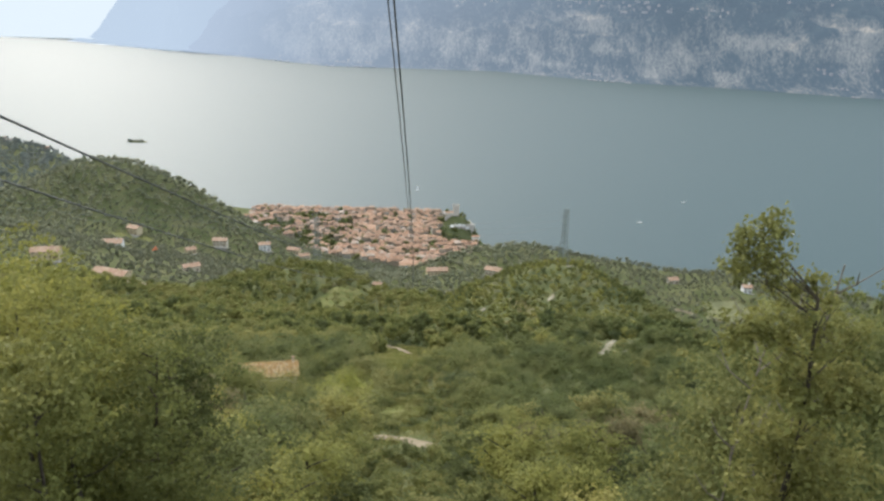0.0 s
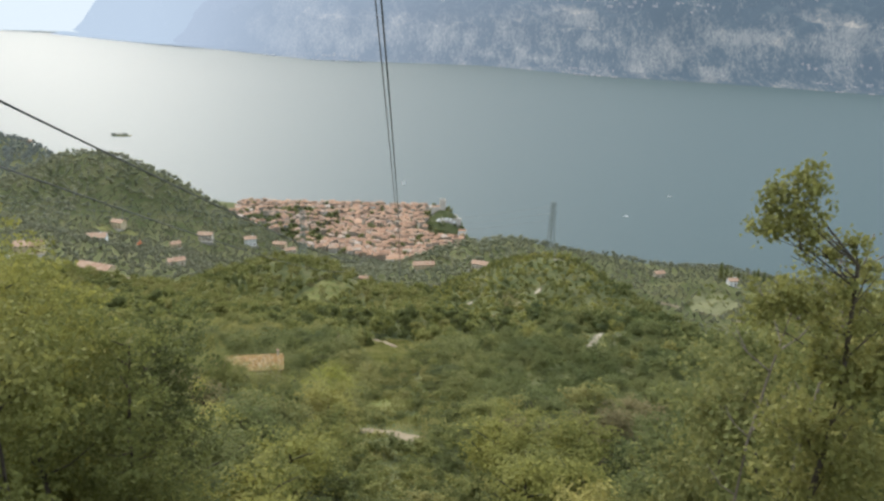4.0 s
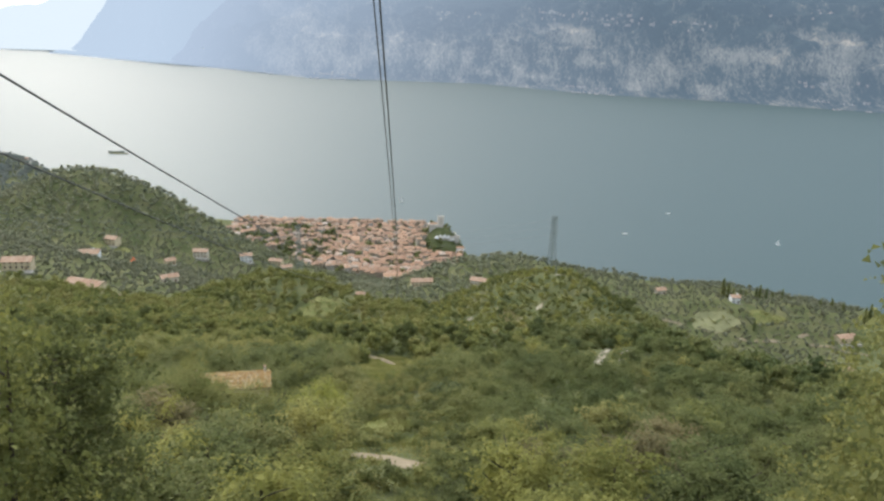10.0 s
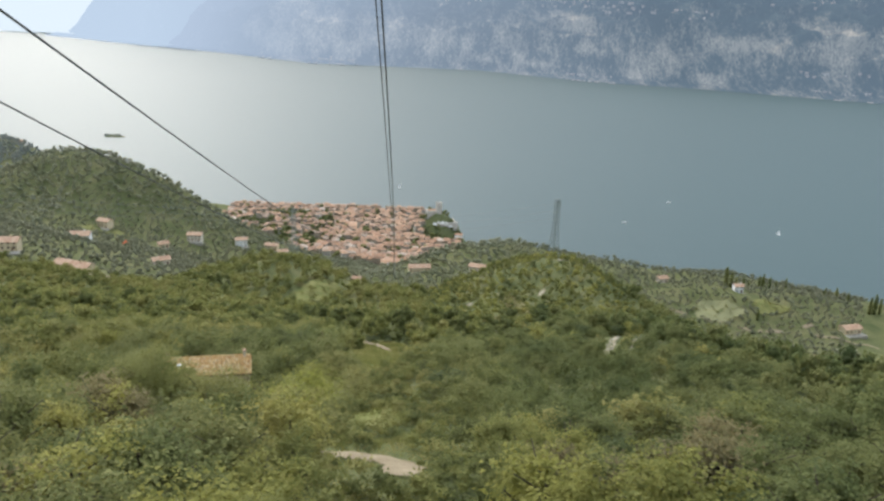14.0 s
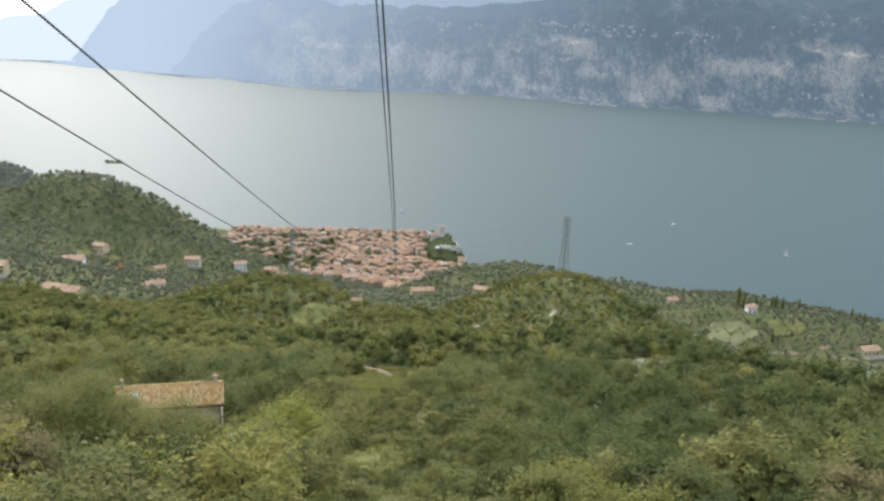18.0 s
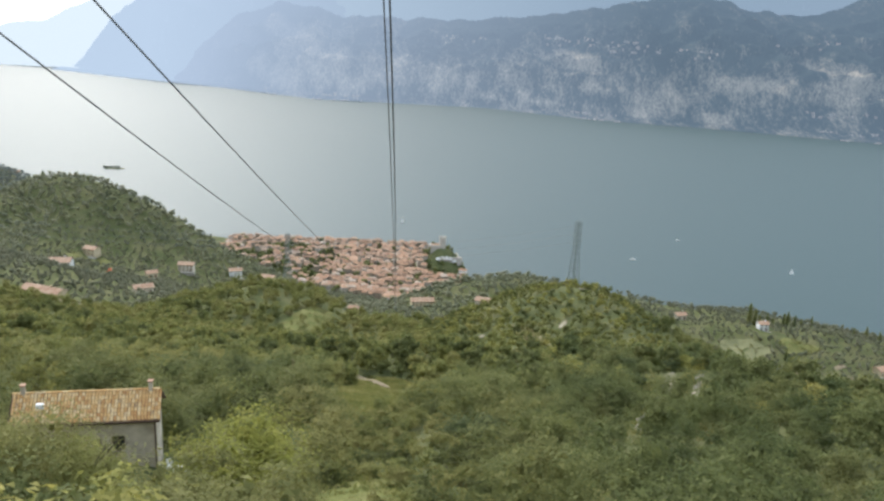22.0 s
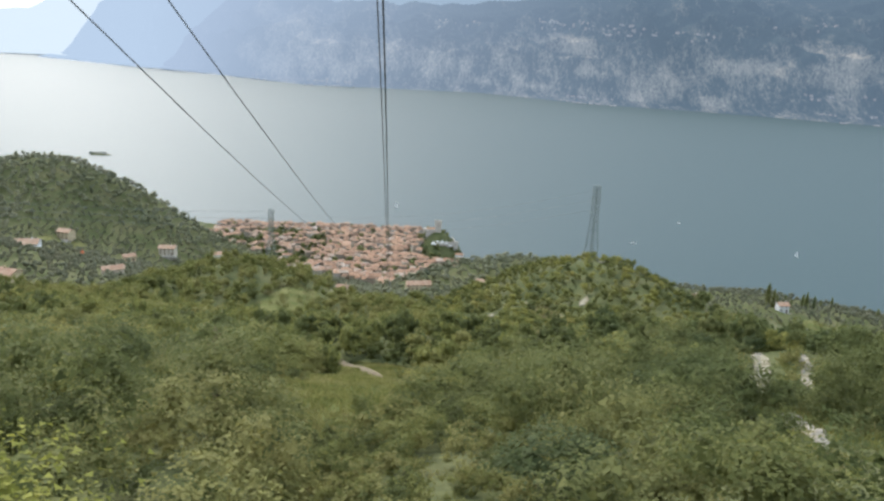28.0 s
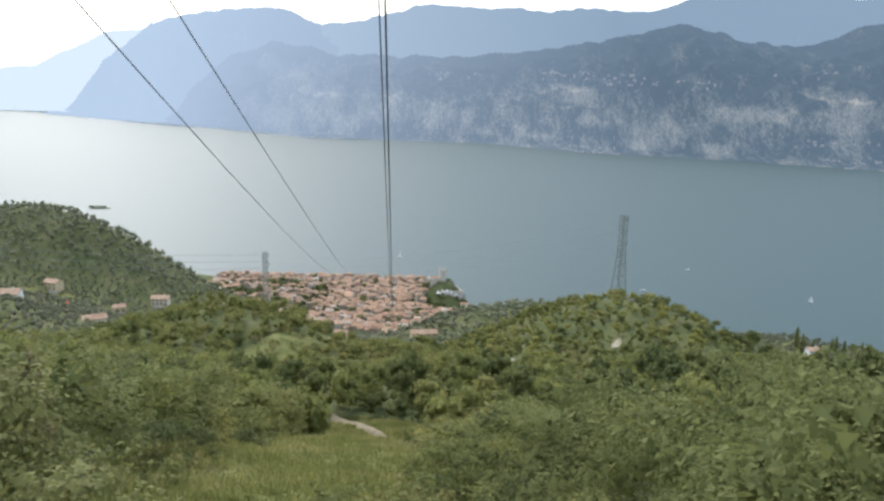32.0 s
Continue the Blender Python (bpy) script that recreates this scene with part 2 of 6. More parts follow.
def distance_material(name, rock, wood, veil_left, veil_right, amount, cut=(0.5, 0.66)):
    """Far mountains behind kilometres of bright air: rock and wood, with the air's glow put into the surface as
    emission.
    """
    m, nt, b = mat(name, 1.0)
    geo = nt.nodes.new("ShaderNodeNewGeometry")
    sep = nt.nodes.new("ShaderNodeSeparateXYZ")
    nt.links.new(geo.outputs["Normal"], sep.inputs[0])
    mp = nt.nodes.new("ShaderNodeMapping")
    mp.inputs["Scale"].default_value = (1.0, 0.3, 0.45)
    nt.links.new(geo.outputs["Position"], mp.inputs[0])

    def tex(scale, detail, rough):
        n = nt.nodes.new("ShaderNodeTexNoise")
        n.inputs["Scale"].default_value, n.inputs["Detail"].default_value, n.inputs["Roughness"].default_value = scale, detail, rough
        nt.links.new(mp.outputs[0], n.inputs["Vector"])
        return n.outputs["Fac"]

    def calc(op, p, q, r=None):
        k = nt.nodes.new("ShaderNodeMath")
        k.operation = op
        for sock, v in zip(k.inputs, (p, q, r)):
            if isinstance(v, bpy.types.NodeSocket):
                nt.links.new(v, sock)
            elif v is not None:
                sock.default_value = v
        return k.outputs[0]
    face = nt.nodes.new("ShaderNodeAttribute")
    face.attribute_name = "rock_face"
    big, mid, small, fine = tex(0.0045, 4, 0.6), tex(0.012, 5, 0.65), tex(0.05, 6, 0.7), tex(0.17, 3, 0.6)
    f = calc("MULTIPLY_ADD", face.outputs["Fac"], 0.56, calc("MULTIPLY_ADD", mid, 1.5, calc("MULTIPLY_ADD", sep.outputs["Z"], -0.12, calc("MULTIPLY_ADD", big, 0.3, calc("MULTIPLY_ADD", small, 1.2, calc("MULTIPLY_ADD", fine, 0.8, -1.5))))))
    r = ramp(nt, [(cut[0], wood), (cut[1], rock)])
    nt.links.new(f, r.inputs[0])
    tone = ramp(nt, [(0.3, (0.62, 0.62, 0.64)), (0.7, (1.35, 1.34, 1.3))])           # trees, gullies and ledges
    nt.links.new(fine, tone.inputs[0])
    nt.links.new(mixrgb(nt, 1.0, r.outputs[0], tone.outputs[0], "MULTIPLY"), b.inputs["Base Color"])
    # painted haze: the surface itself gives off the bluish glow of the air
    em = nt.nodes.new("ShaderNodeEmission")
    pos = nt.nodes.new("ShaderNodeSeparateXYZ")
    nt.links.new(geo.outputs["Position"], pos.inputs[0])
    side = nt.nodes.new("ShaderNodeMapRange")                       # haze emission is brighter towards the sun
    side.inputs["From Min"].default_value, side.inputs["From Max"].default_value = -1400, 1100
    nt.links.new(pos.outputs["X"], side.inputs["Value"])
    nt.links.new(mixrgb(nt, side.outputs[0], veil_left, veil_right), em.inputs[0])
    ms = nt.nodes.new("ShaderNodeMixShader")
    depth = nt.nodes.new("ShaderNodeMapRange")                      # more haze emission where the shore runs away
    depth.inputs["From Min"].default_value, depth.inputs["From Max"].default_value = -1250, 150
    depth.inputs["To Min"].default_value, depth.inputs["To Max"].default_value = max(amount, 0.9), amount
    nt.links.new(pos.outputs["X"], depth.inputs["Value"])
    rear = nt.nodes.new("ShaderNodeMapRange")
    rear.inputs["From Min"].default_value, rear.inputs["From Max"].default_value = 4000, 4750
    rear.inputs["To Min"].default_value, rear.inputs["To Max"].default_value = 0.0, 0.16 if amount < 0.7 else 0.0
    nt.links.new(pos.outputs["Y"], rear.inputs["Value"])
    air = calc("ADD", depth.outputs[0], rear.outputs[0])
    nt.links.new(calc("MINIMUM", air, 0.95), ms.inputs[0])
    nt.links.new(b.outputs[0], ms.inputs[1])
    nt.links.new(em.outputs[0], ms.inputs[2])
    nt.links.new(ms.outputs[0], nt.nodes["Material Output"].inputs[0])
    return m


# each of these carries its share of haze as emission
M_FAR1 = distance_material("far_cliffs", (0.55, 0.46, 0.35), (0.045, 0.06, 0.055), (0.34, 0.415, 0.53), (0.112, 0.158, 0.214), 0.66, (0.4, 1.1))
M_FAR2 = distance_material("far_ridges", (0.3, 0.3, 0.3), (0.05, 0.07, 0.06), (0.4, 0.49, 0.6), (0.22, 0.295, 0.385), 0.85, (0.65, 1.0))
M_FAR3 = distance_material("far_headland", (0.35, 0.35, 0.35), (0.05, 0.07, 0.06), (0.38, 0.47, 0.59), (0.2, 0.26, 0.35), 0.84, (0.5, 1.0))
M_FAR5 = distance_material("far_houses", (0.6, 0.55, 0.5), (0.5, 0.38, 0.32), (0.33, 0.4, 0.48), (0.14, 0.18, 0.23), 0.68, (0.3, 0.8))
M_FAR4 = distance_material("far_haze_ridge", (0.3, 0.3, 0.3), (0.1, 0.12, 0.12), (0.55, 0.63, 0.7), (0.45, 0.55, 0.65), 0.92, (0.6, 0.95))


# ---- helpers for meshes ----
def mesh_object(name, verts, faces, material, parent=None, label="", smooth=False):
    me = bpy.data.meshes.new(name)
    if isinstance(verts, np.ndarray):
        faces = np.asarray(faces, dtype=np.int32)
        k = faces.shape[1]
        me.vertices.add(len(verts))
        me.vertices.foreach_set("co", verts.astype(np.float32).ravel())
        me.loops.add(faces.size)
        me.loops.foreach_set("vertex_index", faces.ravel())
        me.polygons.add(len(faces))
        me.polygons.foreach_set("loop_start", np.arange(0, faces.size, k, dtype=np.int32))
        me.update(calc_edges=True)
    else:
        me.from_pydata(verts, [], faces)
    me.materials.append(material)
    if smooth:
        me.polygons.foreach_set("use_smooth", np.ones(len(me.polygons), dtype=bool))
    ob = new(name, me)
    ob.parent = parent
    if label:
        tagged(ob, label)
    return ob


def part(name, bm, material, parent, label="", smooth=False):
    me = bpy.data.meshes.new(name)
    bm.to_mesh(me)
    bm.free()
    me.materials.append(material)
    if smooth:
        me.polygons.foreach_set("use_smooth", np.ones(len(me.polygons), dtype=bool))
    ob = new(name, me)
    ob.parent = parent
    if label:
        tagged(ob, label)
    return ob


def add_box(bm, x0, x1, y0, y1, z0, z1, m=None):
    vs = [bm.verts.new(p) for p in ((x0, y0, z0), (x1, y0, z0), (x1, y1, z0), (x0, y1, z0), (x0, y0, z1), (x1, y0, z1), (x1, y1, z1), (x0, y1, z1))]
    for f in ((3, 2, 1, 0), (4, 5, 6, 7), (0, 1, 5, 4), (1, 2, 6, 5), (2, 3, 7, 6), (3, 0, 4, 7)):
        bm.faces.new([vs[i] for i in f])
    if m is not None:
        bmesh.ops.transform(bm, matrix=m, verts=vs)
    return vs


def box(x0, x1, y0, y1, z0, z1):
    bm = bmesh.new()
    add_box(bm, x0, x1, y0, y1, z0, z1)
    return bm


def add_bar(bm, a, b, r, sides=4, r2=None):
    """A straight bar from a to b."""
    a, b = Vector(a), Vector(b)
    q = (b - a).to_track_quat("Z", "Y")
    r2 = r if r2 is None else r2
    rings = []
    for p, rr in ((a, r), (b, r2)):
        rings.append([bm.verts.new(p + q @ Vector((rr * math.cos(2 * math.pi * k / sides + 0.785), rr * math.sin(2 * math.pi * k / sides + 0.785), 0))) for k in range(sides)])
    for k in range(sides):
        bm.faces.new((rings[0][k], rings[0][(k + 1) % sides], rings[1][(k + 1) % sides], rings[1][k]))
    bm.faces.new(rings[0][::-1])
    bm.faces.new(rings[1])


def tube(points, r, sides=8):
    """A tube along points."""
    bm = bmesh.new()
    rings = []
    pts = [Vector(p) for p in points]
    for i, p in enumerate(pts):
        d = pts[min(i + 1, len(pts) - 1)] - pts[max(i - 1, 0)]
        q = d.to_track_quat("Z", "Y")
        rings.append([bm.verts.new(p + q @ Vector((r * math.cos(2 * math.pi * k / sides), r * math.sin(2 * math.pi * k / sides), 0))) for k in range(sides)])
    for u, v in zip(rings, rings[1:]):
        for k in range(sides):
            bm.faces.new((u[k], u[(k + 1) % sides], v[(k + 1) % sides], v[k]))
    return bm


# ---- the lie of the land ----
def gauss(x, y, x0, y0, sx_, sy_, turn=0.0):
    c, s = math.cos(radians(turn)), math.sin(radians(turn))
    u, v = (x - x0) * c + (y - y0) * s, -(x - x0) * s + (y - y0) * c
    return np.exp(-0.5 * ((u / sx_) ** 2 + (v / sy_) ** 2))


def step(a, b, v):
    t = np.clip((v - a) / (b - a), 0, 1)
    return t * t * (3 - 2 * t)


def waves(x, y, size, seed):
    """Soft bumps about -1 to 1, of about that size in metres."""
    rng = np.random.RandomState(seed)
    out = 0.0
    for k in range(6):
        a, p = rng.uniform(0, 2 * math.pi, 2)
        w = 2 * math.pi / (size * rng.uniform(0.7, 1.6))
        out = out + np.sin(w * (x * math.cos(a) + y * math.sin(a)) + p)
    return out / 3.0


VALLEY_Y = (-900, -300, -60, 0, 35, 66, 92, 123, 163, 240, 300, 380, 450, 600, 700, 800, 900, 1000, 1135, 1250, 1450, 1640, 1700)
VALLEY_Z = (900, 610, 490, 464, 450, 438, 426, 411, 399, 367, 348, 314, 285, 228, 190, 160, 132, 103, 66, 38, 14, 4, -3)
COAST_X = (-2500, -1150, -1020, -890, -760, -600, -420, -330, 70, 92, 105, 200, 350, 600, 1000, 2500)
COAST_Y = (2260, 2215, 2185, 2095, 1900, 1760, 1690, 1655, 1655, 1480, 1430, 1290, 1160, 1080, 1020, 900)


def coast(x):
    return np.interp(x, COAST_X, COAST_Y)


def ground(x, y):
    x, y = np.asarray(x, float), np.asarray(y, float)
    z = (np.interp(y - 14, VALLEY_Y, VALLEY_Z) + np.interp(y, VALLEY_Y, VALLEY_Z) + np.interp(y + 14, VALLEY_Y, VALLEY_Z)) / 3
    left, right = np.maximum(-x - 8, 0), np.maximum(x - 8, 0)
    z = z + np.minimum(left, 330) * (0.04 + 0.16 * step(330, 620, y) - 0.05 * step(700, 860, y)) * (1 - step(1050, 1350, y))
    z = z + 24 * gauss(x, y, -62, 452, 40, 42)                      # wooded dome
    z = z + 91 * gauss(x, y, -360, 1000, 116, 95)                  # long hill over the lake
    z = z + 36 * gauss(x, y, 76, 446, 46, 64, -8)                   # knoll under the pylon
    z = z + 4.5 * gauss(x, y, 57, 228, 14, 16) + 0.6 * gauss(x, y, 39, 187, 22, 3.4, 67)   # rocky ribs
    z = z + 46 * gauss(x, y, 85, 850, 85, 100)                      # ridge before the castle
    z = z + step(520, 700, y) * (1 - step(860, 1150, y)) * np.minimum(right, 330) * 0.085
    z = z - 0.13 * np.maximum(x - 270, 0) * step(540, 640, y)
    z = z - np.minimum(np.maximum(x - 82, 0) * 0.3, 27) * step(130, 220, y) * (1 - step(600, 720, y))
    z = z + 7 * gauss(x, y, 290, 805, 110, 45)                      # brow of the shelf over the lake
    z = z + 42 * gauss(x, y, 50, 1452, 26, 30)                      # castle rock
    z = z + 5 * gauss(x, y, -1060, 2130, 110, 130) + 4 * gauss(x, y, -1300, 2000, 250, 300)
    z = z + 2.5 * waves(x, y, 90, 3) * step(150, 320, y) * (1 - step(1000, 1150, y)) + 0.8 * waves(x, y, 24, 4)
    z = z + 16 * step(430, 640, -x) * step(1350, 1700, y)           # low shore land round the bay
    rise = np.where(x > 100, 0.62, 0.45)
    shore = (coast(x) - y) * rise - 2.0
    shore = np.where(shore > 0, shore, np.maximum(shore, -30.0))
    h = np.clip(0.5 + 0.5 * (z - shore) / 16.0, 0, 1)
    return z + (shore - z) * h - 16.0 * h * (1 - h) * 0.5


def terrain():
    ys = np.concatenate([np.arange(-700, -20, 20), np.arange(-20, 130, 2.0), np.arange(130, 270, 2.5), np.arange(270, 520, 5.0), np.arange(520, 1700, 10.0), np.arange(1700, 2600, 40.0)])
    us = np.linspace(-1, 1, 221)
    us = np.sign(us) * np.abs(us) ** 1.6
    X = us[None, :] * (300 + np.clip(ys, 0, 3000)[:, None] * 0.95)
    Y = np.repeat(ys[:, None], len(us), 1)
    Z = ground(X, Y)
    v = np.stack([X, Y, Z], -1).reshape(-1, 3)
    n, m = len(ys), len(us)
    i = (np.arange(n - 1)[:, None] * m + np.arange(m - 1)[None, :]).ravel()
    f = np.stack([i, i + 1, i + m + 1, i + m], -1)
    ob = mesh_object("ground", v, f, M_GROUND, smooth=True)
    tagged(ob, "steep mountainside of scrub, grass and bare soil", "ground", kind="structure")


terrain()


def lake():
    ys = np.concatenate([np.arange(850, 5300, 50.0)])
    xs = np.linspace(-3600, 3600, 100)
    X, Y = np.meshgrid(xs, ys)
    v = np.stack([X, Y, np.zeros_like(X)], -1).reshape(-1, 3)
    m = len(xs)
    i = (np.arange(len(ys) - 1)[:, None] * m + np.arange(m - 1)[None, :]).ravel()
    ob = mesh_object("water", v, np.stack([i, i + 1, i + m + 1, i + m], -1), M_WATER, smooth=True)
    tagged(ob, "calm blue-grey lake with a pale glare", "lake", kind="structure")


lake()

# ---- far shore ----
FAR_X = (-3200, -2238, -1870, -1243, -880, -455, -82, 290, 634, 854, 1183, 1486, 1810, 3200)
FAR_Y = (5060, 5000, 4829, 4471, 4294, 4032, 4018, 4003, 3813, 3729, 3656, 3549, 3439, 3000)


def fractal(x, y, size, seed, octaves=6, ridged=False):
    out = np.zeros(np.broadcast(x, y).shape)
    flat_x, flat_y = np.broadcast_to(x, out.shape).ravel(), np.broadcast_to(y, out.shape).ravel()
    vals = np.array([(noise.ridged_multi_fractal if ridged else noise.multi_fractal)(Vector((a / size, b / size, seed)), 0.9, 2.1, octaves, *((1.0, 2.0) if ridged else ())) for a, b in zip(flat_x, flat_y)])
    return vals.reshape(out.shape)


def mountain(name, xs, foot, crest_x, crest_z, back, material, shape, rough, seed, label, faces=(), strip=90):
    """A mountain face from its foot up to a crest line; shape gives the height along the way up."""
    us = np.append(np.linspace(0, 1, 60), 1.0)
    fy = np.interp(xs, *foot)
    cz = np.interp(xs, crest_x, crest_z)
    cz = cz + np.minimum(cz / 300, 1) * (9 * waves(xs, 0 * xs, 210, int(seed * 10)) + 6 * waves(xs, 0 * xs, 70, 5) + 3 * waves(xs, 0 * xs, 28, 6))
    X = np.repeat(xs[None, :], len(us), 0)
    U = us[:, None]
    Y = fy[None, :] + U * (back - fy[None, :])
    S = np.interp(us, *shape)[:, None]
    Z = S * cz[None, :] - 3 * (1 - U)
    N = fractal(X, Y + Z * 0.7, 260.0, seed, 6, True)
    N = (N - N.mean()) / N.std()
    Z = Z + rough * N * np.minimum(U * 6, 1) * np.clip((0.93 - U) * 3, 0, 1) * cz[None, :] / 500
    Y = Y - 22 * N * np.minimum(U * 5, 1) * np.clip((0.93 - U) * 3, 0, 1)
    Y[0] -= strip                                                   # a low strip of shore, added over the mountain's shadow on the water
    Z[0], Z[1] = 0.3, np.maximum(Z[1], 2.0)
    Y[-1] = back + 60
    Z[-1] = -5                                                     # the far side falls away
    v = np.stack([X, Y, Z], -1).reshape(-1, 3)
    m = len(xs)
    i = (np.arange(len(us) - 1)[:, None] * m + np.arange(m - 1)[None, :]).ravel()
    ob = mesh_object(name, v, np.stack([i, i + 1, i + m + 1, i + m], -1), material, smooth=True)
    tagged(ob, label, "mountain", kind="structure")
    bare = np.zeros(X.shape)
    for x0, z0, rx, rz in faces:
        bare = np.maximum(bare, 1.1 - 0.7 * ((X - x0) / rx) ** 2 - 0.7 * ((Z - z0) / rz) ** 2)
    if faces:                                                      # broken rock all along the foot of the wall
        bare = np.maximum(bare, 0.42 * step(-850, -650, X) * (1 - step(170, 235, Z)) * (0.75 + 0.35 * waves(X, Z * 2.2, 150, 9)))
    ob.data.attributes.new("rock_face", "FLOAT", "POINT").data.foreach_set("value", np.clip(bare, 0, 1).astype(np.float32).ravel())
    return np.stack([X, Y, Z], -1)


# bare limestone walls of the far mountain: place along the shore, height, half width, half height
FACES = ((-560, 215, 130, 95), (-430, 120, 140, 95), (-300, 60, 90, 60), (-720, 300, 60, 50), (-620, 70, 110, 60), (-760, 110, 60, 60), (-100, 115, 110, 75), (70, 95, 100, 70), (240, 105, 32, 45),
         (395, 150, 45, 45), (300, 40, 60, 22), (690, 205, 125, 42), (740, 120, 50, 40), (540, 40, 90, 18), (1040, 85, 115, 80), (920, 30, 60, 26), (1235, 30, 80, 22), (1390, 168, 160, 34), (1690, 150, 130, 50), (1800, 190, 150, 75), (2050, 150, 160, 90))


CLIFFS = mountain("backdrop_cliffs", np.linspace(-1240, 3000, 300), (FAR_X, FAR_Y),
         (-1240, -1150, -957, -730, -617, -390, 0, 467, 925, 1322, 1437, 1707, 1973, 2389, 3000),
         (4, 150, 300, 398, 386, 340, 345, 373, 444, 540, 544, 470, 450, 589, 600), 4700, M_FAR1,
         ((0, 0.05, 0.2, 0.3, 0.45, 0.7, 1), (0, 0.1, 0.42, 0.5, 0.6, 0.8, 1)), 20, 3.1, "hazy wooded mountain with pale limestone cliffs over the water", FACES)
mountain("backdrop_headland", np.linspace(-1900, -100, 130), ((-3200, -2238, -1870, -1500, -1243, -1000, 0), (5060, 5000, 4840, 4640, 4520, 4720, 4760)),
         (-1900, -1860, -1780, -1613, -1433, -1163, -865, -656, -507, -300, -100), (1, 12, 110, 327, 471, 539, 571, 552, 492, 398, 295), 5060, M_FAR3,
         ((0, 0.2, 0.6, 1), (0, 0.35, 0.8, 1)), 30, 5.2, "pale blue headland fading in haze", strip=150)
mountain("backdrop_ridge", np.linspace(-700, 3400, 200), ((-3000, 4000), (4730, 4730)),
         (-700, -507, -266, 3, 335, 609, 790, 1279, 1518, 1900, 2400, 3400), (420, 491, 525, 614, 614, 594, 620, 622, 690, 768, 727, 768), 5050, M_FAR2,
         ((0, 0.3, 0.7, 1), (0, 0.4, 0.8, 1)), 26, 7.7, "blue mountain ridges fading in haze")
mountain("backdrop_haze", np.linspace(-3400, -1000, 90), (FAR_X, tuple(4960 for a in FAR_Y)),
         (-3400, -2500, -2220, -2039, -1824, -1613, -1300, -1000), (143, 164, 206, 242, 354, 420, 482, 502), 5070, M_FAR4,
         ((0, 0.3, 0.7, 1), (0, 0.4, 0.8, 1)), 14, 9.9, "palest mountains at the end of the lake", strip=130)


# pale houses and walls of the villages on the far side
fv = np.random.RandomState(8)
verts, faces = [], []
for n, x0, x1, z0, z1, size in ((26, -470, -240, 3, 12, 0.7), (6, -720, -640, 3, 12, 0.6), (26, 640, 860, 4, 15, 0.55), (44, 600, 1000, 262, 300, 0.6), (34, 940, 1340, 255, 285, 0.6), (12, 120, 330, 250, 275, 0.6),
                            (10, 1500, 2000, 310, 345, 0.6), (18, 1600, 1950, 4, 14, 0.5), (12, 1560, 1950, 70, 84, 0.5)):
    spots = CLIFFS[(CLIFFS[..., 0] > x0) & (CLIFFS[..., 0] < x1) & (CLIFFS[..., 2] > z0 - 5) & (CLIFFS[..., 2] < z1 + 5)]
    if not len(spots):
        continue
    for _ in range(n):
        c = spots[fv.randint(len(spots))] + (fv.uniform(-9, 9), 0, 0)
        w, d, h = fv.uniform(4, 12) * size, 7, fv.uniform(3, 8) * size
        k = len(verts)
        verts += [(c[0] + a * w, c[1] + b * d - 4, c[2] + e) for e in (-6, h) for a, b in ((-1, -1), (1, -1), (1, 1), (-1, 1))]
        verts += [(c[0] - w, c[1] - 4, c[2] + h + 1.5), (c[0] + w, c[1] - 4, c[2] + h + 1.5)]
        faces += [[k + i for i in f] for f in ((0, 1, 5, 4), (1, 2, 6, 9, 5), (2, 3, 7, 6), (3, 0, 4, 8, 7), (4, 5, 9, 8), (6, 7, 8, 9))]
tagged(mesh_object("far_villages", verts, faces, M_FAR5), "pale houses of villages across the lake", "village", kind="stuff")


# ---- ropes of the cableway ----
def rope(name, x_of, z_of, y0, y1, r, label):
    ys = list(np.linspace(y0, y0 + 160, 41)) + list(np.linspace(y0 + 170, y1, 50))
    ob = part(name, tube([(x_of(y), y, z_of(y)) for y in ys], r, 8), M_ROPE, None, smooth=True)
    tagged(ob, label, "cable", group="ropes of the cableway")


def hang(y):
    """Height of the slack line that the cabin follows down the mountain."""
    return 486 - 0.505 * y + 2.171e-4 * y * y - 8.05e-8 * y ** 3


def sagging(a, b, c, y, end=330):
    """A shallow curve as far as end and straight from there."""
    n = min(y, end)
    return a + b * n + c * n * n + (b + 2 * c * end) * max(y - end, 0)


rope("track_rope", lambda y: sagging(-1.734, 6.832e-3, -5.765e-5, y, 190), lambda y: hang(y) + 14.3, -30, 1150, 0.05, "thick dark steel track rope of the cableway")
rope("haul_rope", lambda y: sagging(-1.843, 5.771e-3, -5.473e-5, y, 190), lambda y: hang(y) + 13.05, -30, 1150, 0.034, "thin dark steel haul rope of the cableway")
for (x0, x1, x2), (z0, z1, z2), r in (((-9.085, -0.00614, -4.381e-5), (485.056, -0.41335, 1.48e-4), 0.033), ((-10.896, -0.00653, -5.321e-5), (484.447, -0.43134, 1.976e-4), 0.029)):
    rope("track_rope", lambda y: sagging(x0, x1, x2, y), lambda y: sagging(z0, z1, z2, y), -30, 1150, r, "dark steel track rope of the other cableway lane")


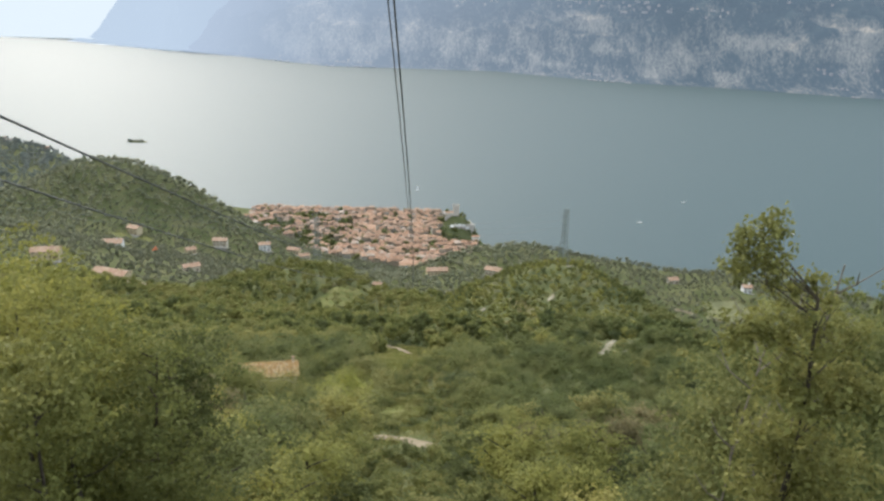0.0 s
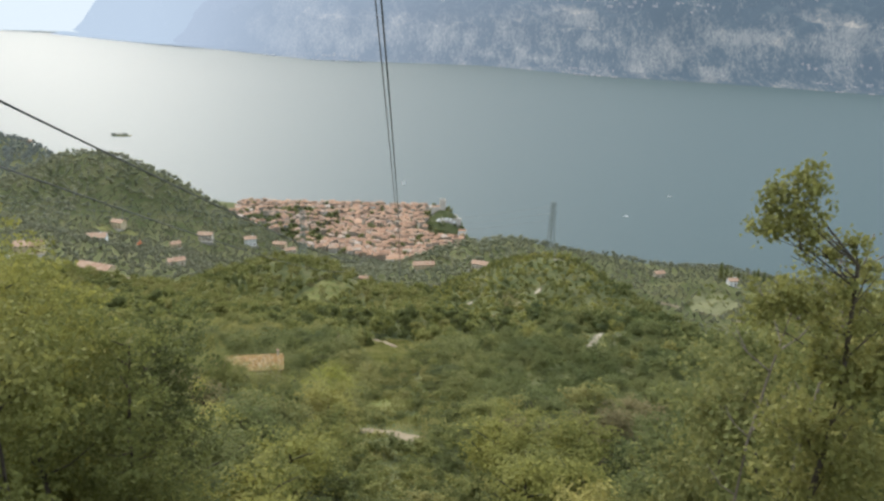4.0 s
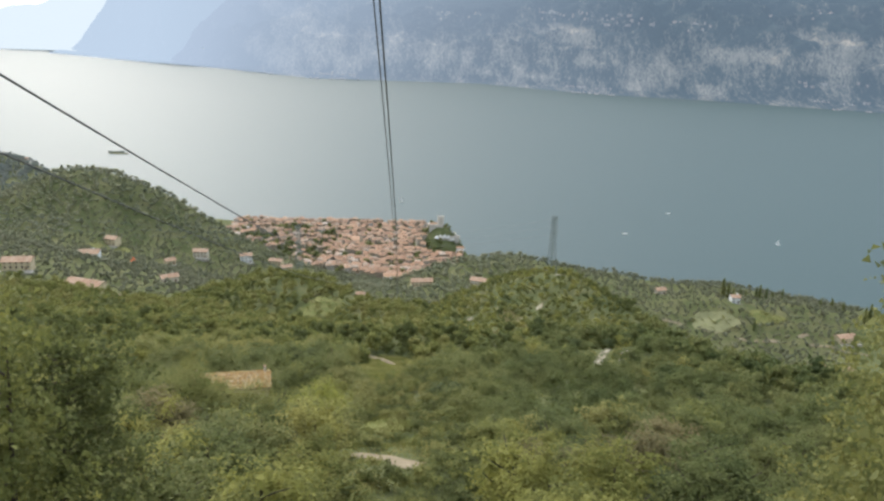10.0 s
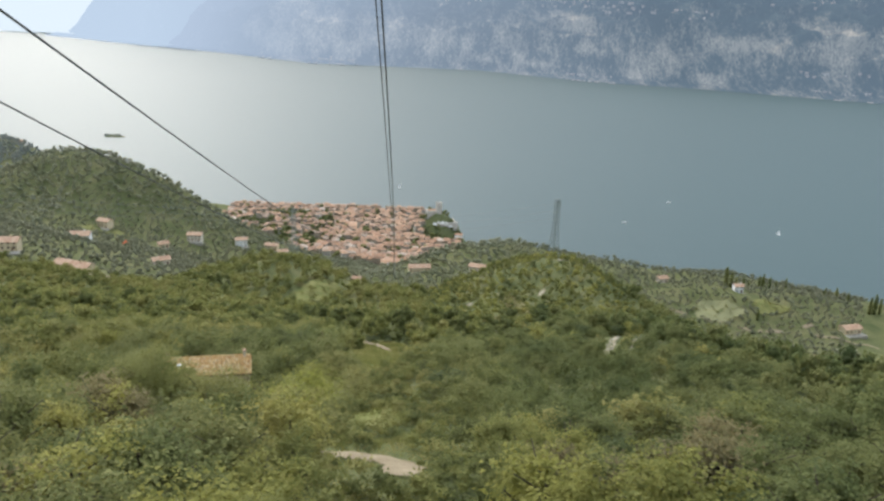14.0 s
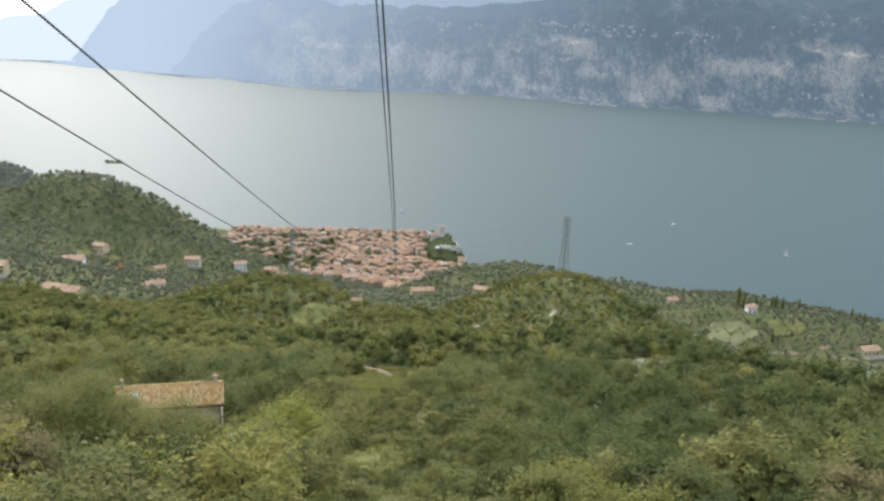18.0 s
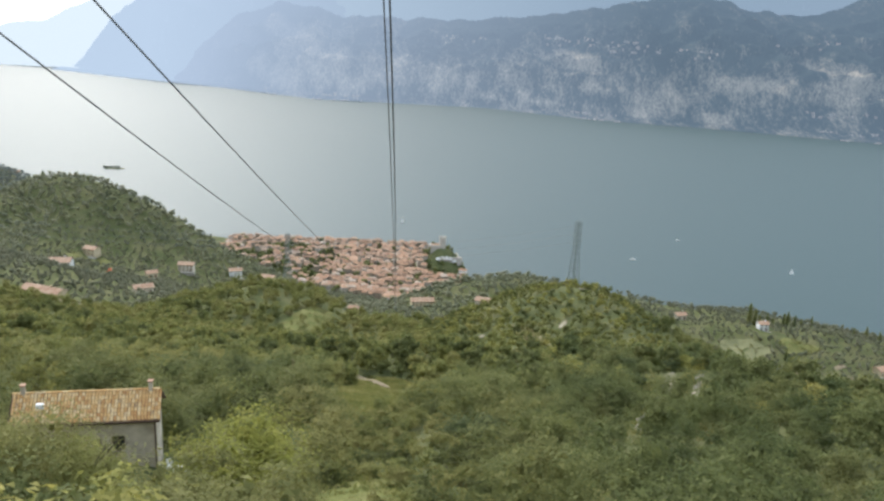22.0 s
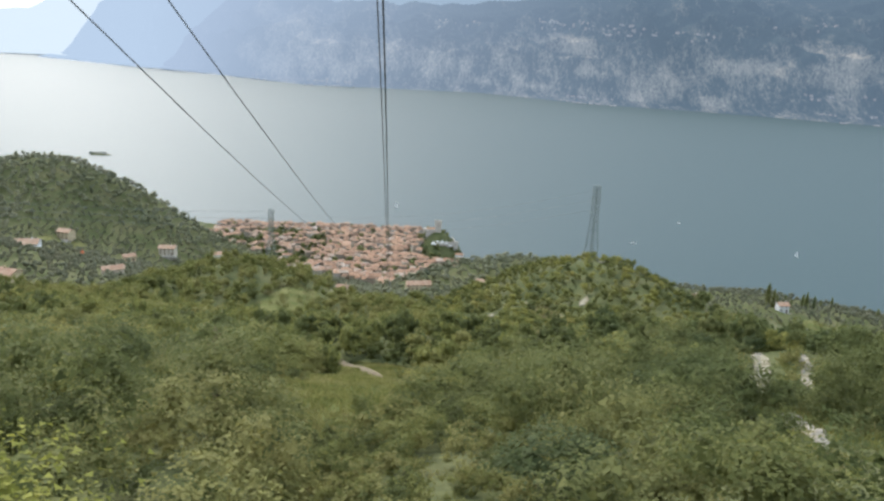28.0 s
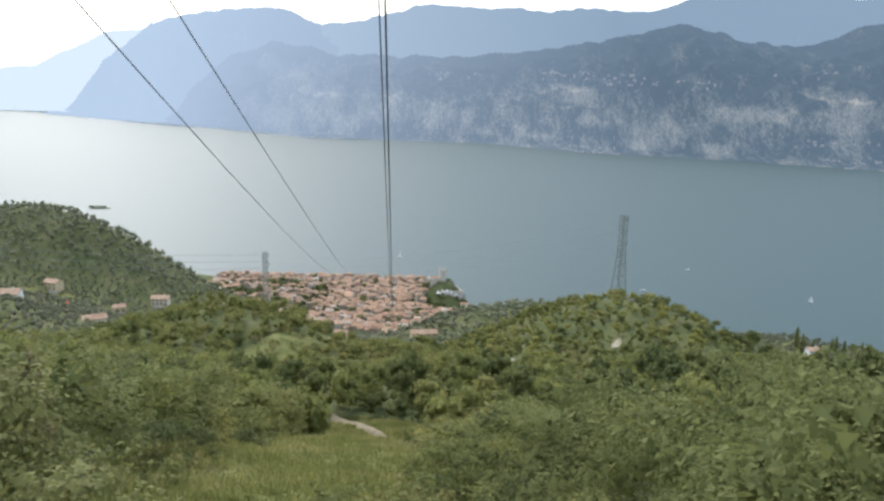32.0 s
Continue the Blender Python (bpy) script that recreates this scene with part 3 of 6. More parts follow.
# ---- pylons ----
def pylon(x, y, top, height, half, turn):
    z0 = top - height
    root = new("power_pylon")
    root.matrix_world = pose(x, y, z0, 0, 0, turn)
    tagged(root, "tall grey steel lattice power pylon on a wooded knoll", "pylon", group="power pylons")

    def w(z):
        return half + (1.0 - half) * min(z / (height * 0.62), 1.0)
    levels = [height * k for k in (0, 0.16, 0.3, 0.42, 0.53, 0.62, 0.7, 0.78, 0.86, 0.93, 1.0)]
    corners = ((-1, -1), (1, -1), (1, 1), (-1, 1))
    for cx, cy in corners:
        part("leg", tube([(cx * w(a), cy * w(a), a) for a in levels], 0.13, 4), M_STEEL, root)
    for k, (a, b) in enumerate(zip(levels, levels[1:])):
        for i in range(4):
            (ax, ay), (bx, by) = corners[i], corners[(i + 1) % 4]
            for p0, p1 in (((ax * w(a), ay * w(a), a), (bx * w(b), by * w(b), b)), ((bx * w(a), by * w(a), a), (ax * w(b), ay * w(b), b)), ((ax * w(b), ay * w(b), b), (bx * w(b), by * w(b), b))):
                bm = bmesh.new()
                add_bar(bm, p0, p1, 0.062)
                part("brace", bm, M_STEEL, root)
    for z, reach in ((height * 0.7, 3.4), (height * 0.82, 3.0), (height * 0.94, 2.6)):
        for s in (-1, 1):
            bm = bmesh.new()
            add_bar(bm, (1.0 * s, -0.9, z), (reach * s, 0, z), 0.08)
            add_bar(bm, (1.0 * s, 0.9, z), (reach * s, 0, z), 0.08)
            add_bar(bm, (1.0 * s, 0, z + 1.2), (reach * s, 0, z), 0.07)
            part("cross_arm", bm, M_STEEL, root)


pylon(71.6, 430, 359.7, 34, 2.3, 40)
pylon(-77, 588, 305.5, 40, 3.2, 35)

# ---- vegetation: makers ----
RNG = np.random.RandomState(11)


def ball(subdivisions):
    bm = bmesh.new()
    bmesh.ops.create_icosphere(bm, subdivisions=subdivisions, radius=1.0)
    bm.verts.ensure_lookup_table()
    v = np.array([q.co[:] for q in bm.verts])
    f = np.array([[q.index for q in face.verts] for face in bm.faces])
    bm.free()
    return v, f


BALLS = {1: ball(1), 2: ball(2), 3: ball(3)}


def sprays(rng, p, d, leaf, tilt=0.4):
    """Small pointed leaf sprays at the places p that face about the way d: corners (n, 3, 3)."""
    n = d + rng.normal(0, tilt, p.shape)
    n /= np.linalg.norm(n, axis=1, keepdims=True)
    t = np.cross(n, rng.normal(0, 1, p.shape))
    t /= np.linalg.norm(t, axis=1, keepdims=True)
    b = np.cross(n, t)
    s = leaf * rng.uniform(0.55, 1.35, (len(p), 1))
    return np.stack([p + t * s, p - t * s * 0.5 + b * s * 0.75, p - t * s * 0.5 - b * s * 0.75], 1)


def crown(seed, lobes, detail, leaves, width, height, leaf, low=0.12, slim=False, hollow=False, core=0.6):
    """A crown of several leafy lobes with an uneven outline, standing on z = 0: corners and triangles."""
    rng = np.random.RandomState(seed)
    bv, bf = BALLS[detail]
    ang = rng.uniform(0, 2 * math.pi, lobes)
    out = np.sqrt(rng.uniform(0.05, 1, lobes)) * 0.33 * width
    hz = rng.uniform(low + 0.16, 0.8, lobes) * height
    out[0], hz[0] = 0.05 * width, 0.72 * height
    if slim:
        hz = np.linspace(low + 0.1, 0.9, lobes) * height
        out *= 0.25
    c = np.stack([out * np.cos(ang), out * np.sin(ang), hz], 1)
    r0 = rng.uniform(0.2, 0.33, lobes) * width * (1.0 - 0.25 * hz / height)
    if slim:
        r0 = width * 0.5 * np.sin(np.linspace(0.35, 0.98, lobes) * math.pi) ** 0.6 + 0.1
    rad = np.stack([r0, r0, r0 * (1.6 if slim else 0.8)], 1)
    V, T = [np.zeros((0, 3))], [np.zeros((0, 3), int)]
    for k in range(0 if hollow else lobes):
        w = core * (1 + 0.2 * rng.normal(0, 1, (len(bv), 1)))
        T.append(bf + k * len(bv))
        V.append(c[k] + bv * rad[k] * w)
    V, T = np.concatenate(V), np.concatenate(T)
    k = rng.randint(0, lobes, leaves)
    d = rng.normal(0, 1, (leaves, 3))
    d[:, 2] = d[:, 2] + 0.35
    d /= np.linalg.norm(d, axis=1, keepdims=True)
    if hollow:                                                     # leaves in flat sprays at the ends of twigs
        n = max(leaves // 17, 8)
        tip = c[k[:n]] + d[:n] * rad[k[:n]] * rng.uniform(0.35, 1.22, (n, 1)) ** 0.6
        j = rng.randint(0, n, leaves)
        size = 0.055 * width * rng.uniform(0.6, 1.4, (n, 1))
        p = tip[j] + rng.normal(0, 1, (leaves, 3)) * size[j] * (1.0, 1.0, 0.42)
        d = d[j] * 0.5 + (0, 0, 0.8)
        way = rng.normal(0, 1, (16 * lobes, 3))                    # larger leaves added in the heart of each lobe to block light
        heart = np.repeat(c, 16, 0) + way * np.repeat(rad, 16, 0) * 0.22
        inner = sprays(rng, heart, way + (0, 0, 1.5), 0.2 * r0.mean(), 0.8).reshape(-1, 3)
        T = np.arange(len(inner)).reshape(-1, 3)
        V = inner
    else:
        p = c[k] + d * rad[k] * rng.uniform(0.62, 1.18, (leaves, 1))
    q = sprays(rng, p, d, leaf).reshape(-1, 3)
    T = np.concatenate([T, np.arange(len(q)).reshape(-1, 3) + len(V)])
    return np.concatenate([V, q]), T


def forest(name, xy, sizes, templates, material, label, category="woods", sink=0.4, tone=0.11):
    """Many crowns joined into one mesh."""
    xy, sizes = np.array(xy), np.array(sizes)
    z = ground(xy[:, 0], xy[:, 1]) - sink
    VV, TT, tones, base = [], [], [], 0
    for k, (v, t) in enumerate(templates):
        sel = np.arange(k, len(xy), len(templates))
        a = RNG.uniform(0, 2 * math.pi, len(sel))
        ca, sa, s = np.cos(a)[:, None], np.sin(a)[:, None], sizes[sel][:, None]
        tall = s * RNG.uniform(0.75, 1.3, (len(sel), 1))
        w = np.stack([(v[None, :, 0] * ca - v[None, :, 1] * sa) * s + xy[sel, 0:1],
                      (v[None, :, 0] * sa + v[None, :, 1] * ca) * s + xy[sel, 1:2],
                      v[None, :, 2] * tall + z[sel][:, None]], -1)
        VV.append(w.reshape(-1, 3))
        tones.append(np.repeat(np.clip(RNG.normal(0, tone, len(sel)), -0.3, 0.3), len(v)))
        TT.append((t[None] + (np.arange(len(sel)) * len(v))[:, None, None] + base).reshape(-1, 3))
        base += len(sel) * len(v)
    ob = mesh_object(name, np.concatenate(VV), np.concatenate(TT), material, smooth=True)
    ob.data.attributes.new("tone", "FLOAT", "POINT").data.foreach_set("value", np.concatenate(tones).astype(np.float32))
    tagged(ob, label, category, kind="stuff")


def limb(bm, pts, r0, r1, sides=6):
    rings = []
    pts = [Vector(q) for q in pts]
    for i, q in enumerate(pts):
        d = pts[min(i + 1, len(pts) - 1)] - pts[max(i - 1, 0)]
        turn = d.to_track_quat("Z", "Y")
        r = r0 + (r1 - r0) * i / (len(pts) - 1)
        rings.append([bm.verts.new(q + turn @ Vector((r * math.cos(2 * math.pi * k / sides), r * math.sin(2 * math.pi * k / sides), 0))) for k in range(sides)])
    for u, v in zip(rings, rings[1:]):
        for k in range(sides):
            bm.faces.new((u[k], u[(k + 1) % sides], v[(k + 1) % sides], v[k]))
    bm.faces.new(rings[-1])


def trunk_mesh(seed, height, width):
    rng = np.random.RandomState(seed)
    bm = bmesh.new()
    lean = rng.normal(0, 0.05, 2)
    axis = [(lean[0] * z, lean[1] * z, z) for z in np.linspace(-0.5, height * 0.7, 6)]
    limb(bm, axis, 0.03 * height + 0.02, 0.012 * height)
    for k in range(6):
        z = rng.uniform(0.25, 0.62) * height
        a = rng.uniform(0, 2 * math.pi)
        end = (0.36 * width * math.cos(a), 0.36 * width * math.sin(a), z + 0.24 * height)
        mid = (0.16 * width * math.cos(a + 0.2), 0.16 * width * math.sin(a + 0.2), z + 0.1 * height)
        limb(bm, [(lean[0] * z, lean[1] * z, z), mid, end], 0.012 * height, 0.004 * height, 5)
    me = bpy.data.meshes.new("trunk")
    bm.to_mesh(me)
    bm.free()
    me.materials.append(M_BARK)
    return me


def crown_mesh(arrays, material):
    v, t = arrays
    ob = mesh_object("crown", v, t, material, smooth=True)
    me = ob.data
    bpy.data.objects.remove(ob)
    return me


def tree(name, x, y, scale, trunk, top, label, category="tree", group="", stretch=1.0):
    root = new(name)
    root.matrix_world = pose(x, y, float(ground(x, y)) - 0.15, 0, 0, RNG.uniform(0, 360)) @ Matrix.Diagonal((scale, scale, scale * stretch, 1))
    tagged(root, label, category, group=group)
    for n, me in (("trunk", trunk), ("crown", top)):
        ob = new(n, me)
        ob.parent = root
    return root


# ---- where things grow ----
def inside(x, y, x0, y0, rx, ry, turn=0.0):
    c, s = math.cos(radians(turn)), math.sin(radians(turn))
    u, v = (x - x0) * c + (y - y0) * s, -(x - x0) * s + (y - y0) * c
    return (u / rx) ** 2 + (v / ry) ** 2 < 1


# clearings: name, centre, half sizes, turn
CLEARINGS = (("meadow", -6.2, 206, 8.2, 48, 0), ("path_meadow", -5.2, 247, 7.5, 20, 8), ("grass", -3, 122, 3.5, 8, 0), ("hill_meadow", -43, 405, 8, 22, -20), ("field", 248, 664, 19, 15, 12),
             ("terrace_meadow", 292, 668, 16, 12, 20), ("hill_field", -285, 812, 22, 18, 0), ("valley_meadow", -20, 435, 3, 26, 0), ("garden", -34, 139, 7, 3, 0), ("knoll_grass", 44, 356, 3.4, 18, 12),
             ("shoulder_grass", 31, 297, 3, 16, 10))
HOUSES = ((-254, 678, 15, 11, 6), (-290, 835, 12, 9, 6), (-222, 785, 9, 7, 4), (-212, 861, 14, 9, 6), (-176, 908, 12, 9, 7), (-150, 946, 14, 9, 5), (-138, 938, 12, 8, 4),
          (-230, 505, 16, 9, 5), (-187, 493, 22, 8, 3.5), (-163, 575, 11, 7, 4), (276, 700, 7.2, 7, 5.2), (343, 637, 15, 8, 4), (278, 545, 11, 7, 3.5), (282, 514, 10, 6, 3),
          (11, 800, 20, 10, 5), (62, 748, 14, 9, 5), (150, 660, 10, 7, 4), (128, 700, 9, 6, 4), (225, 745, 9, 7, 4), (-26, 452, 4, 3, 3), (370, 600, 18, 9, 4))
TRACKS = (((-14, 89.5), (-9, 91), (-4, 91), (-0.5, 88), (0.4, 82), (0.2, 74)), ((-13, 268), (-9.5, 260), (-4.6, 248), (-1.5, 236), (-0.5, 228)))
ROCKS = ((49.5, 216, 22, 1.3, 69), (31, 166, 11.5, 1.0, 71), (54, 212, 14, 0.8, 68), (74, 415, 5, 2.5, 60), (45, 345, 6, 1.6, 70), (36, 311, 6, 1.6, 70), (29, 282, 6, 1.5, 70), (25, 351, 4, 1.5, 60), (58, 372, 5, 1.6, 70))


def cleared(x, y, grow=0.0):
    if y > coast(x) - 8:
        return True
    if any(inside(x, y, x0, y0, rx + grow, ry + grow, t) for _, x0, y0, rx, ry, t in CLEARINGS):
        return True
    if any(abs(x - a) < w / 2 + 3 and -d / 2 - (16 if b < 720 else 10) < y - b < d / 2 + 3 for a, b, w, d, h in HOUSES):
        return True
    if any(inside(x, y, a - (4 if b < 250 else 1), b - (10 if b < 250 else 4), rx + (8 if b < 250 else 3), ry + (3.4 if b < 250 else 2.0), tn) for a, b, rx, ry, tn in ROCKS):
        return True
    if (-32 < x < -17 and 125.5 < y < 134.5) or (-29 < x < -14 and 98 < y < 127) or inside(x, y, -1.5, 81, 3.6, 11) or inside(x, y, -11.5, 124, 6, 5):
        return True
    if -14 < x < 3 and 70 < y < 95 and any((x - a) ** 2 + (y - b) ** 2 < 7 for a, b in ((-12, 90), (-9, 91), (-5, 91), (-2, 90), (0, 86), (0.4, 82), (0.3, 78), (0.2, 74))):
        return True
    return in_town(x, y)


def in_town(x, y):
    return y > 1150 + abs(x + 25) * 0.42 and x > -330 and x < 88


def olive_land(x, y):
    """Terraced olive groves in the valley, round the village and on the shelf over the lake."""
    if x > 120 and y > 560:
        return True
    if -60 < x < 50 and 430 < y < 700:
        return not inside(x, y, 76, 450, 60, 90) and not inside(x, y, -62, 452, 62, 85)
    if -330 < x < -110 and 480 < y < 900:
        return True
    return -120 < x < 130 and y > 880


def in_view(x, y):
    """Not behind the crest of a hill, where nothing is ever seen."""
    return not (x < -90 and y > 1015) and not (x > 130 and y > 850) and not (x > 0 and y > 960)


def lane(x, y):
    return abs(x) < 6.5 and y < 210


def planted(d, y0, y1, spread, keep, loose=0.36):
    """Places about d apart, unevenly spaced, that fill the ground without gaps."""
    out = []
    for j, y in enumerate(np.arange(y0, y1, d)):
        half = spread(y)
        for x in np.arange(-half, half, d) + (d / 2) * (j % 2):
            q = (x + RNG.uniform(-loose, loose) * d, y + RNG.uniform(-loose, loose) * d)
            if keep(*q):
                out.append(q)
    RNG.shuffle(out)
    return [tuple(q) for q in out]


def beside_track(x, y, r):
    return any((x - a) ** 2 + (y - b) ** 2 < r * r for pts in TRACKS for (p, q), (u, v) in zip(pts, pts[1:]) for a, b in ((p, q), ((p + u) / 2, (q + v) / 2), (u, v)))


def scatter(n, y0, y1, spread, keep, power=0.8):
    out = []
    for _ in range(n * 8):
        y = y0 + (y1 - y0) * RNG.rand() ** power
        x = RNG.uniform(-1, 1) * spread(y)
        if keep(x, y):
            out.append((x, y))
            if len(out) == n:
                break
    return out


# ---- woodland ----
NEAR = [crown(100 + k, 12, 1, 2500, 5.4, 5.4, 0.115, hollow=True) for k in range(8)]
NEAR_TRUNKS = [trunk_mesh(140 + k, 5.4, 5.2) for k in range(3)]
NEAR_CROWNS = [crown_mesh(a, M_LEAF if k % 4 == 1 else M_LEAF_FRESH) for k, a in enumerate(NEAR)]
DARK_CROWNS = [crown_mesh(a, M_LEAF_DARK) for a in NEAR[:3]]
DIMMED_CROWNS = [crown_mesh(a, M_LEAF_DIMMED) for a in NEAR[3:6]]
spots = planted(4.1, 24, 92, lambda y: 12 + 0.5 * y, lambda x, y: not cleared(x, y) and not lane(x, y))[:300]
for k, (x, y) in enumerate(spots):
    # right of the ride the view's dimness is coloured into the crowns
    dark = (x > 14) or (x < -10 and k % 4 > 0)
    tree("broadleaf_tree", x, y, RNG.uniform(0.75, 1.22), NEAR_TRUNKS[k % 3], DIMMED_CROWNS[k % 3] if x > 14 else DARK_CROWNS[k % 3] if dark else NEAR_CROWNS[k % 8],
         "broadleaf tree with a dense crown in darkened green" if dark else "yellow-green broadleaf tree with fresh spring leaves" if k % 4 != 1 else "green broadleaf tree in the scrub woodland on the slope", group="trees of the near slope", stretch=RNG.uniform(0.85, 1.15))
TALL_CROWNS = [crown_mesh(crown(150 + k, 12, 1, 9500, 5.4, 5.4, 0.055, hollow=True), M_LEAF) for k in range(2)]
for k, (x, y, h) in enumerate(((-16.2, 103, 6.0), (-18.4, 100, 6.8), (-20.6, 103.5, 5.8), (-22.8, 101, 6.6), (-17.6, 106, 5.0), (-19.8, 107, 4.8), (-22.0, 106.5, 5.0), (-25.6, 104, 7.4), (-24.2, 107.5, 6.4), (-27.4, 105.5, 7.6), (-15.0, 99.5, 6.0), (-26.0, 113, 3.4), (-23.6, 113.5, 3.0), (-21.9, 112, 3.2), (-28.5, 114, 4.0))):
    tree("broadleaf_tree", x, y, (h + 1.4) / 5.4 * 0.86, NEAR_TRUNKS[k % 3], TALL_CROWNS[k % 2], "tall green broadleaf tree uphill of the farmhouse", group="trees of the near slope", stretch=1.12)

BROWN_CROWNS = [crown_mesh(a, M_LEAF_BROWN) for a in NEAR[5:7]]
for k, (x, y, h) in enumerate(((-24.5, 88, 1.35), (-21.5, 85, 1.1), (-27.5, 91, 1.25), (13.5, 62, 1.1), (17.0, 66, 1.2), (9.5, 70, 0.95), (24.0, 80, 1.2), (-16.5, 58, 1.0), (21.0, 73, 1.0))):
    tree("broadleaf_tree", x, y, h, NEAR_TRUNKS[k % 3], BROWN_CROWNS[k % 2], "broadleaf tree with dull brownish leaves", group="trees of the near slope")

NEAR_S = [crown(160 + k, 9, 1, 1200, 5.4, 5.4, 0.15, hollow=True) for k in range(8)]
SIDE_S = [crown(170 + k, 6, 1, 230, 5.4, 5.4, 0.34) for k in range(6)]
spots = planted(5.0, 90, 300, lambda y: 14 + 0.53 * y, lambda x, y: not cleared(x, y) and not lane(x, y))
FINE_S = [crown(165 + k, 12, 1, 2100, 5.6, 5.4, 0.095, hollow=True) for k in range(6)]
fine = [q for q in spots if abs(q[0]) < 46 and 94 < q[1] < 208]
spots = [q for q in spots if not (abs(q[0]) < 46 and 94 < q[1] < 208)]
close = [q for q in spots if abs(q[0]) < 62 and q[1] < 238]
aside = [q for q in spots if not (abs(q[0]) < 62 and q[1] < 238)]
forest("woodland", close[::5], RNG.uniform(0.6, 1.2, len(close[::5])), NEAR_S, M_LEAF_FRESH, "light green young trees scattered through the slope")
close = [q for k, q in enumerate(close) if k % 5]
# same trees on the right, dimmed by their leaf colour
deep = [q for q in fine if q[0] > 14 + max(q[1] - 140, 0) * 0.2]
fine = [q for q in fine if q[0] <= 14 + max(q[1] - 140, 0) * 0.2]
forest("woodland", deep, RNG.uniform(0.7, 1.4, len(deep)), FINE_S, M_LEAF_DIMMED, "dense trees on the right of the slope, leaf colour dimmed")
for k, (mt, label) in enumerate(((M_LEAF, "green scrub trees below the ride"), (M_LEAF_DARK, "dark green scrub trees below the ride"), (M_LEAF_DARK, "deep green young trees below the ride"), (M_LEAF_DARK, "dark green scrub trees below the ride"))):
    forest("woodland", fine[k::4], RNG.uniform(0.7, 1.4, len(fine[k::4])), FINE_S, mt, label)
# the right-hand woods carry the dimness in their leaf colour as well
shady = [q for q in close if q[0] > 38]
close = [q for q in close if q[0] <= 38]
forest("woodland", shady, RNG.uniform(0.7, 1.45, len(shady)), NEAR_S, M_LEAF_DIMMED, "dense woodland on the right of the slope, leaf colour dimmed")
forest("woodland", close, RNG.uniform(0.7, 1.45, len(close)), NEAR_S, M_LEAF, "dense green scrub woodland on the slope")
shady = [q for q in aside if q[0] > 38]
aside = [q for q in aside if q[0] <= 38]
forest("woodland", shady, RNG.uniform(0.7, 1.45, len(shady)), SIDE_S, M_LEAF_DIMMED, "dense woodland on the right of the slope, leaf colour dimmed")
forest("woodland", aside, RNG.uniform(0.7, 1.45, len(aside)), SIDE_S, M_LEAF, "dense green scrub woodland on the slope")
SHRUB = [crown(180 + k, 5, 1, 280, 3.4, 2.4, 0.17, 0.0, hollow=True) for k in range(4)]
spots = scatter(330, 26, 215, lambda y: 7.5, lambda x, y: not cleared(x, y, -1.0)) + scatter(260, 118, 216, lambda y: 9, lambda x, y: not cleared(x, y, -1.0))
spots += scatter(260, 26, 88, lambda y: 8, lambda x, y: not cleared(x, y, -1.0))
spots += scatter(110, 150, 268, lambda y: 18, lambda x, y: inside(x, y, -6, 208, 12, 60) and not inside(x, y, -6.5, 212, 5.8, 40))
spots += scatter(420, 135, 222, lambda y: 60, lambda x, y: inside(x, y, 40, 190, 42, 9, 68) and not any(inside(x, y, a - 1.5, b - 4, rx + 3, ry + 0.8, tn) for a, b, rx, ry, tn in ROCKS[:3]))
for n, x0, y0, rx, ry, tn in CLEARINGS:
    if y0 > 280:
        spots += [(x0 + RNG.normal(0, rx * 0.5), y0 + RNG.normal(0, ry * 0.5)) for _ in range(26)]
spots += scatter(120, 134, 152, lambda y: 42, lambda x, y: -40 < x < -12)
spots += scatter(70, 108, 127, lambda y: 28, lambda x, y: -28 < x < -16)
spots = [q for q in spots if not (-31 < q[0] < -15 and 115 < q[1] < 129) and not inside(*q, -1.5, 82, 3.2, 10) and not inside(*q, -6.2, 196, 6.0, 30) and not inside(*q, -5.2, 247, 7.5, 22, 8) and not beside_track(*q, 1.6)]
SHRUB_FINE = [crown(190 + k, 5, 1, 330, 3.4, 2.4, 0.105, 0.0, hollow=True) for k in range(5)]
low = [q for q in spots if q[1] < 204]
spots = [q for q in spots if q[1] >= 204]
# shrubs on the right take the dimmed leaf colour too
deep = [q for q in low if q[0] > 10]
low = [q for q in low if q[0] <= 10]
forest("shrubs", deep, RNG.uniform(0.4, 1.1, len(deep)), SHRUB_FINE, M_LEAF_DIMMED, "low shrubs between the trees on the right, leaf colour dimmed", "shrubs", 0.2, 0.15)
forest("shrubs", low, RNG.uniform(0.4, 1.1, len(low)), SHRUB_FINE, M_LEAF, "low green shrubs kept short under the ropes", "shrubs", 0.2, 0.2)
forest("shrubs", spots, RNG.uniform(0.4, 1.1, len(spots)), SHRUB, M_LEAF, "low green shrubs kept short under the ropes", "shrubs", 0.2, 0.2)

MID = [crown(200 + k, 6, 1, 250, 5.6, 5.2, 0.28, core=0.5) for k in range(8)]
spots = planted(5.7, 296, 520, lambda y: 0.53 * y + 15, lambda x, y: not cleared(x, y) and not olive_land(x, y))
# right of the knoll a darker leaf colour stands in for the dimness
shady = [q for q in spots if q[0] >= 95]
spots = [q for q in spots if q[0] <= 8]
SCRUB = [crown(220 + k, 6, 1, 190, 5.0, 4.6, 0.22, core=0.55) for k in range(8)]
knoll = planted(3.9, 280, 480, lambda y: 95, lambda x, y: 8 < x < 95 and not cleared(x, y, -1.0) and not olive_land(x, y), 0.45)
